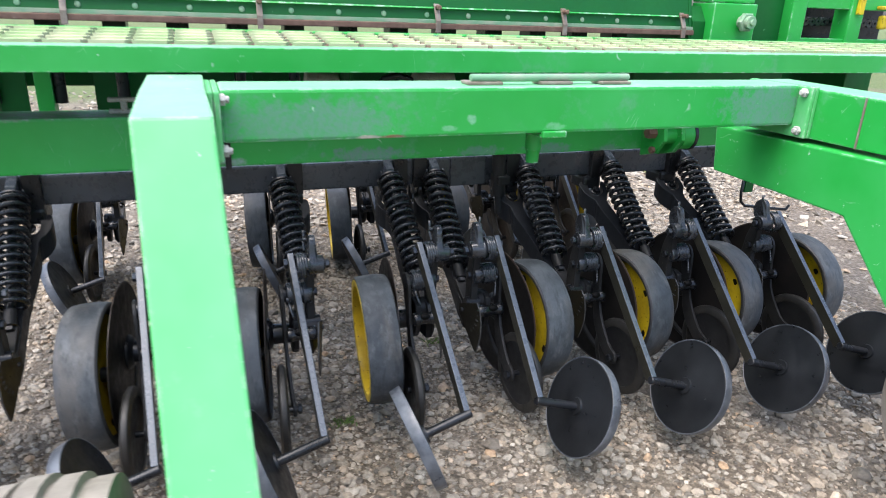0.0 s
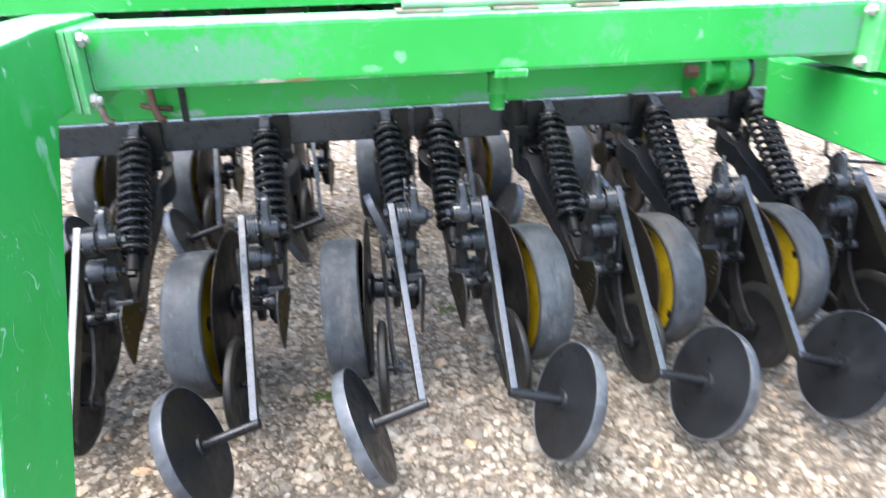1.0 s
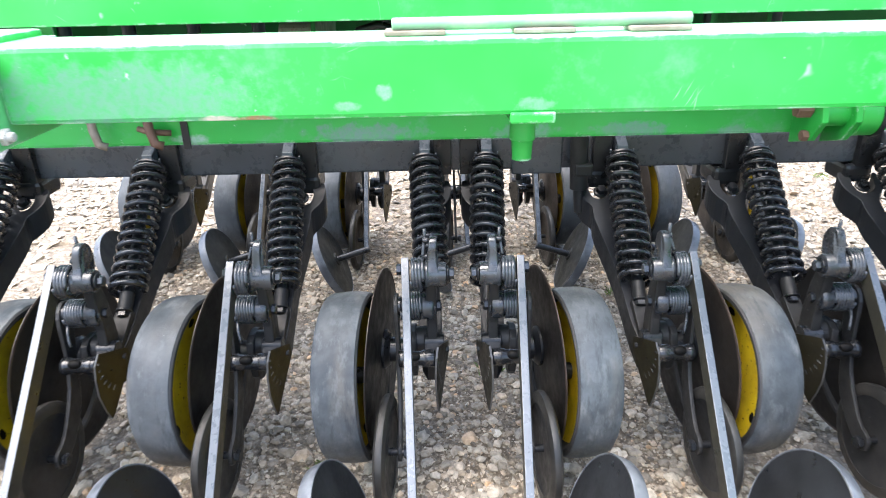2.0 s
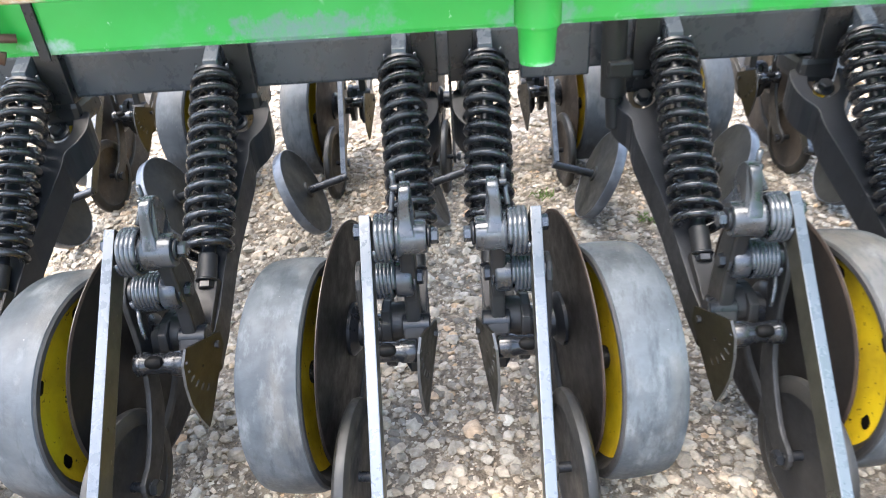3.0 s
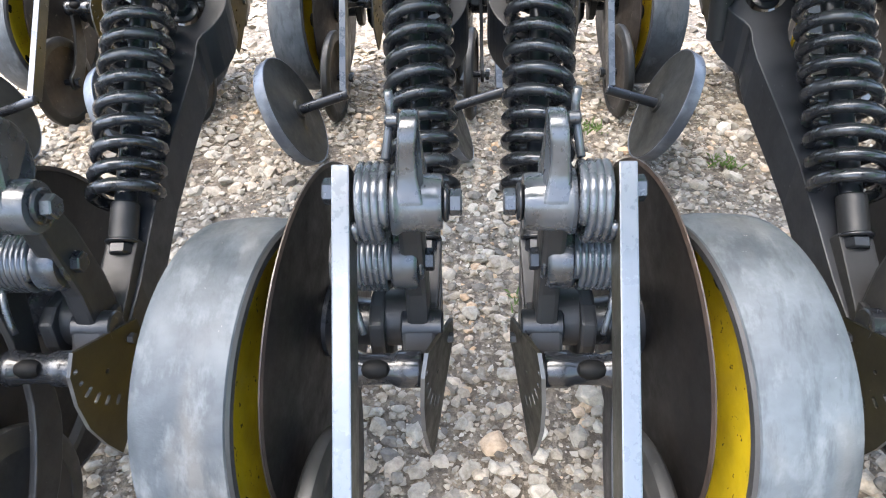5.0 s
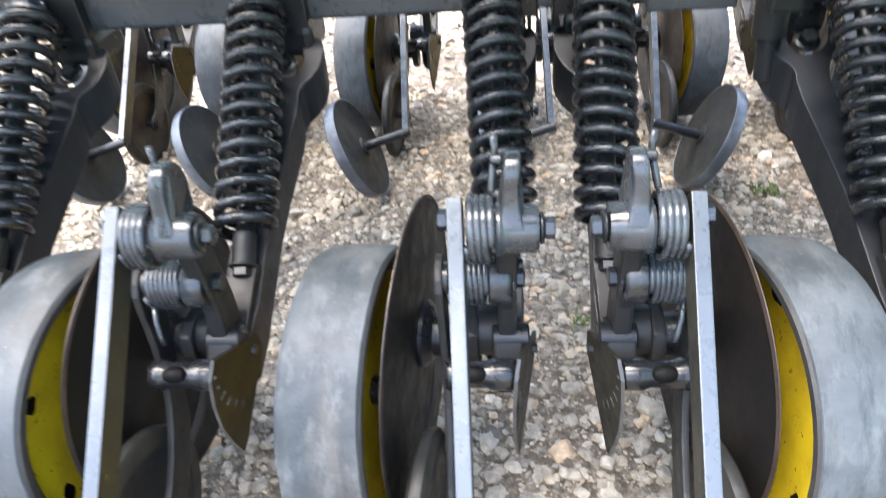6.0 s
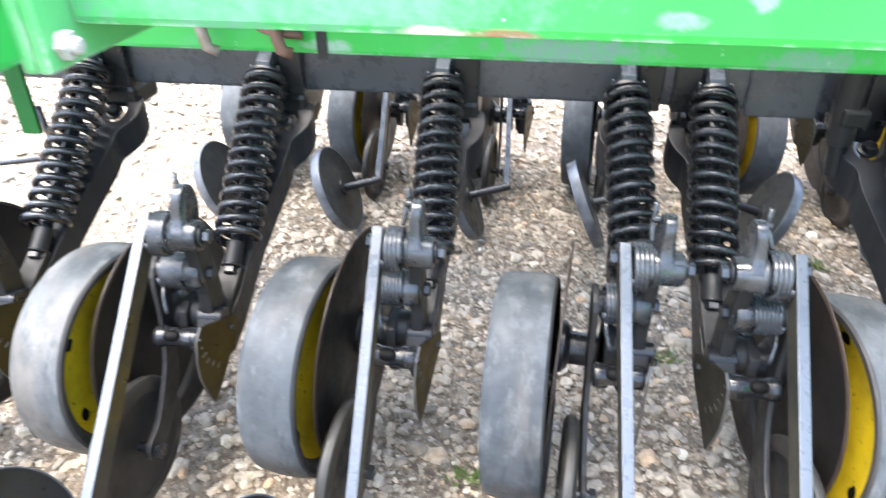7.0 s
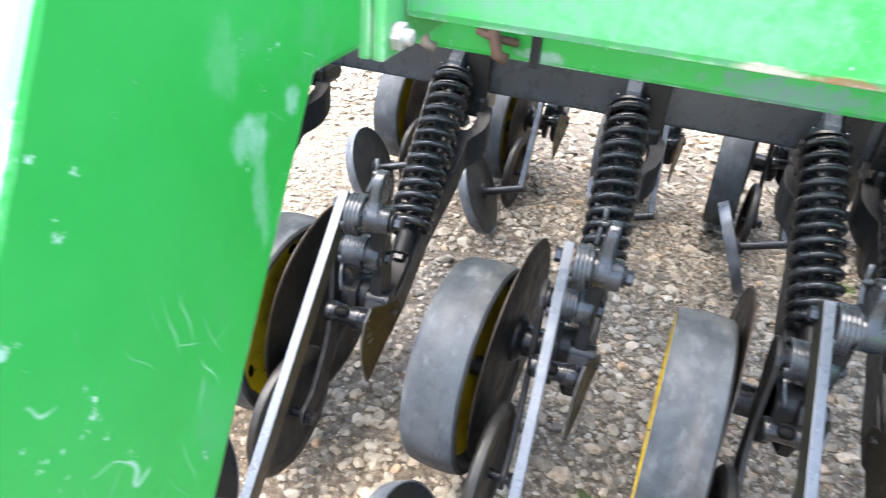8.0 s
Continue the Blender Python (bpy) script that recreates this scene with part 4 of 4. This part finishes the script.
    put("neck", join(prism([(.012, .575), (.016, .52), (.026, .44), (.022, .385), (.03, .345), (.075, .345), (.078, .43), (.066, .51), (.045, .572)], .118, .142, .005), prism([(.02, .395), (.004, .372), (.014, .345), (.06, .345), (.07, .39)], .112, .150, .004)), MATTE)
    # lower pivot with its smaller spring
    lb = put("lower_boss", join(lathe([(.107, 0), (.107, .029), (.110, .032), (.131, .032), (.135, .029), (.135, 0)], (0, .040, .480), (1, 0, 0), 32, False), rod((.135, .040, .480), (.141, .040, .480), .022), rod((.060, .040, .480), (.108, .040, .480), .020)), GUNMETAL)
    put("lower_bolt", hexagon((.141, .040, .480), (.152, .040, .480), .0125), BLACK, lb)
    put("torsion_spring", coil((.062, .040, .480), (.1055, .040, .480), .030, .0043, 7.0, flat_ends=0, steps=20), GREY_SPRING)
    put("spring_tang", sweep([(.066, .014, .464), (.068, .002, .446), (.073, -.008, .430), (.076, -.012, .420)], .0038), GUNMETAL)
    # press wheel
    pw = group("press_wheel")
    px = turned(-4.5, 0)
    pc = Vector((.021, -.119, .19))
    put("tyre", lathe([(-.012, .103), (-.013, .120), (-.007, .129), (.0, .131), (.007, .129), (.013, .120), (.012, .103)], pc, px, 56), PRESS, pw)
    put("disc", lathe([(-.004, 0), (-.004, .085), (-.010, .104), (.010, .104), (.004, .085), (.004, 0)], pc, px, 48, False), EARTHY if stained else MATTE, pw)
    put("axle", join(rod(pc - px * .015, pc + px * .050, .009), hexagon(pc + px * .040, pc + px * .052, .0145)), BLACK, pw)
    bar = [(.072, .492), (.040, .508), (.010, .480), (.002, .400), (-.022, .310), (-.088, .228), (-.132, .208), (-.138, .178), (-.112, .168), (-.050, .198), (.006, .262), (.030, .350), (.060, .440)]
    arm_bar = prism(rounded(bar, 3), .0425, .0525, .003)
    for v in arm_bar.verts:
        v.co.x += .004 * (.50 - v.co.z) / .3
    put("press_arm", arm_bar, MATTE)
    put("press_pivot", rod((.042, .040, .480), (.060, .040, .480), .022, 24), BLACK)
    put("boot_lug", join(rod((.074, .06, .375), (.125, .06, .375), .034, 24), prism(rounded([(.02, .40), (.10, .40), (.12, .33), (.09, .27), (.03, .30)], 3), .074, .092, .004)), MATTE)
    # depth setting: slotted tube and notched plate
    tube = put("depth_tube", lathe([(.052, 0), (.052, .018), (.055, .0205), (.066, .0205), (.073, .0175), (.103, .0170), (.111, .0205), (.134, .0205), (.136, .0190), (.136, 0)], (0, -.022, .376), (1, 0, 0), 28, False), OILY)
    put("slot", lathe([(0, 0), (.003, .007), (.010, .0105), (.022, .0105), (.029, .007), (.032, 0)], (.071, -.0325, .387), (1, 0, 0), 14, False), HOLE, tube)
    toe = Matrix.Identity(4)
    toe[0][1], toe[0][3] = .26, .1485
    rim_line = [(.058, .345), (.058, .375), (-.030, .410), (-.046, .388), (-.054, .350), (-.055, .310), (-.047, .270), (-.036, .236), (-.026, .243)]
    cuts = []
    for k in range(6):
        t = radians(172 + 11 * k)
        d, e = np.array((math.cos(t), math.sin(t))), np.array((-math.sin(t), math.cos(t)))
        mid = np.array((.055, .375)) + .094 * d
        reach = .0030 if k < 2 else .0065
        cuts.append([tuple(mid + d * reach * p + e * .0026 * q) for p, q in ((1, .5), (.7, 1), (-.7, 1), (-1, .5), (-1, -.5), (-.7, -1), (.7, -1), (1, -.5))])
    cuts.append([(-.005 + .003 * math.cos(q), .352 + .003 * math.sin(q)) for q in np.linspace(0, 2 * math.pi, 8, endpoint=False)])
    sheet = pierced(rim_line, cuts, .0045)
    sheet.normal_update()
    for f in sheet.faces:
        f.material_index = int(abs(f.normal.x) < 0.5 and f.calc_center_median().y < -.028)
    bmesh.ops.transform(sheet, matrix=toe, verts=sheet.verts)
    plate = put("depth_plate", sheet, OLIVE, root, "dark pierced depth-setting plate")
    plate.data.materials.append(PLATE_EDGE)
    put("plate_bolt", hexagon((.158, .040, .360), (.169, .040, .360), .0068), MATTE, plate)
    put("plate_pivot", rod((.11, .035, .385), (.1580, .035, .385), .019), BLACK, plate)
    return root


left = opener(1)
right = opener(-1)
left.matrix_basis = pose(-ROW, 0, 0)
right.matrix_basis = pose(ROW + 0.006, 0, 0)
outer_left, outer_right = opener(1, splay=.020), opener(-1, splay=.045)
outer_left.matrix_basis, outer_right.matrix_basis = pose(rear_rows[1][0], 0, 0), pose(rear_rows[5][0], 0, 0)
for k in (2, 3, 6, 7):
    copy_thing(outer_left if k < 4 else outer_right, pose(rear_rows[k][0], 0, 0))
for child in left.children:
    if child.name.startswith("gauge_wheel"):
        hub = Vector((-.059, .009, .313))
        child.matrix_basis = Matrix.Translation(hub) @ Matrix.Rotation(radians(1.7), 4, 'Z') @ Matrix.Translation(-hub)
front_left, front_right = opener(1, 2, stained=True), opener(-1, 5, stained=True)
front_left.location, front_right.location = FRONT + Vector((front_rows[0][0], 0, 0)), FRONT + Vector((front_rows[4][0], 0, 0))
for k, (x, s) in enumerate(front_rows):
    if k not in (0, 4):
        copy_thing(front_left if s > 0 else front_right, Matrix.Translation(FRONT + Vector((x, 0, 0))))

# ---- loose stones ----
scatter("gravel_stones", [(-1.7, 2.2, -1.1, 1.8, 40000, 0.0035, 0.010), (-1.7, 2.2, -1.1, 1.8, 15000, 0.009, 0.019), (-1.7, 2.2, -1.1, 1.8, 2000, 0.016, 0.030), (-0.6, 0.7, -0.3, 1.4, 14000, 0.003, 0.009), (-3.2, 4.5, 1.7, 4.0, 20000, 0.007, 0.034), (-6, 8, 3.8, 9, 8000, 0.012, 0.05), (-6, -1.7, -1, 4, 5000, 0.012, 0.045), (2.2, 7, -1.1, 3.8, 5000, 0.012, 0.045), (-6, 7, -6, -1.1, 10000, 0.012, 0.045)], "loose angular grey and tan gravel stones on the yard")


def weeds():
    rng = random.Random(8)
    b = bmesh.new()
    for cx_, cy_ in ((0.106, 0.475), (0.64, 1.0), (0.33, 1.2), (-0.35, 0.05), (2.2, 2.4), (2.9, 2.9), (3.3, 2.2), (3.5, 3.1)):
        for _ in range(44):
            x, y = cx_ + rng.gauss(0, 0.02), cy_ + rng.gauss(0, 0.016)
            h, t = rng.uniform(0.010, 0.024), rng.uniform(0, 6.28)
            dx, dy = math.cos(t), math.sin(t)
            z = ground_height(x, y)
            v = [b.verts.new(p) for p in ((x - dy * 0.002, y + dx * 0.002, z), (x + dy * 0.002, y - dx * 0.002, z), (x + dx * h * 0.5 + dy * 0.0012, y + dy * h * 0.5 - dx * 0.0012, z + h * 0.8), (x + dx * h, y + dy * h, z + h), (x + dx * h * 0.5 - dy * 0.0012, y + dy * h * 0.5 + dx * 0.0012, z + h * 0.8))]
            b.faces.new(v)
    tagged(part("weeds", b, WEED, None), "small green weeds and grass tufts in the gravel", "weeds", kind="stuff")


weeds()
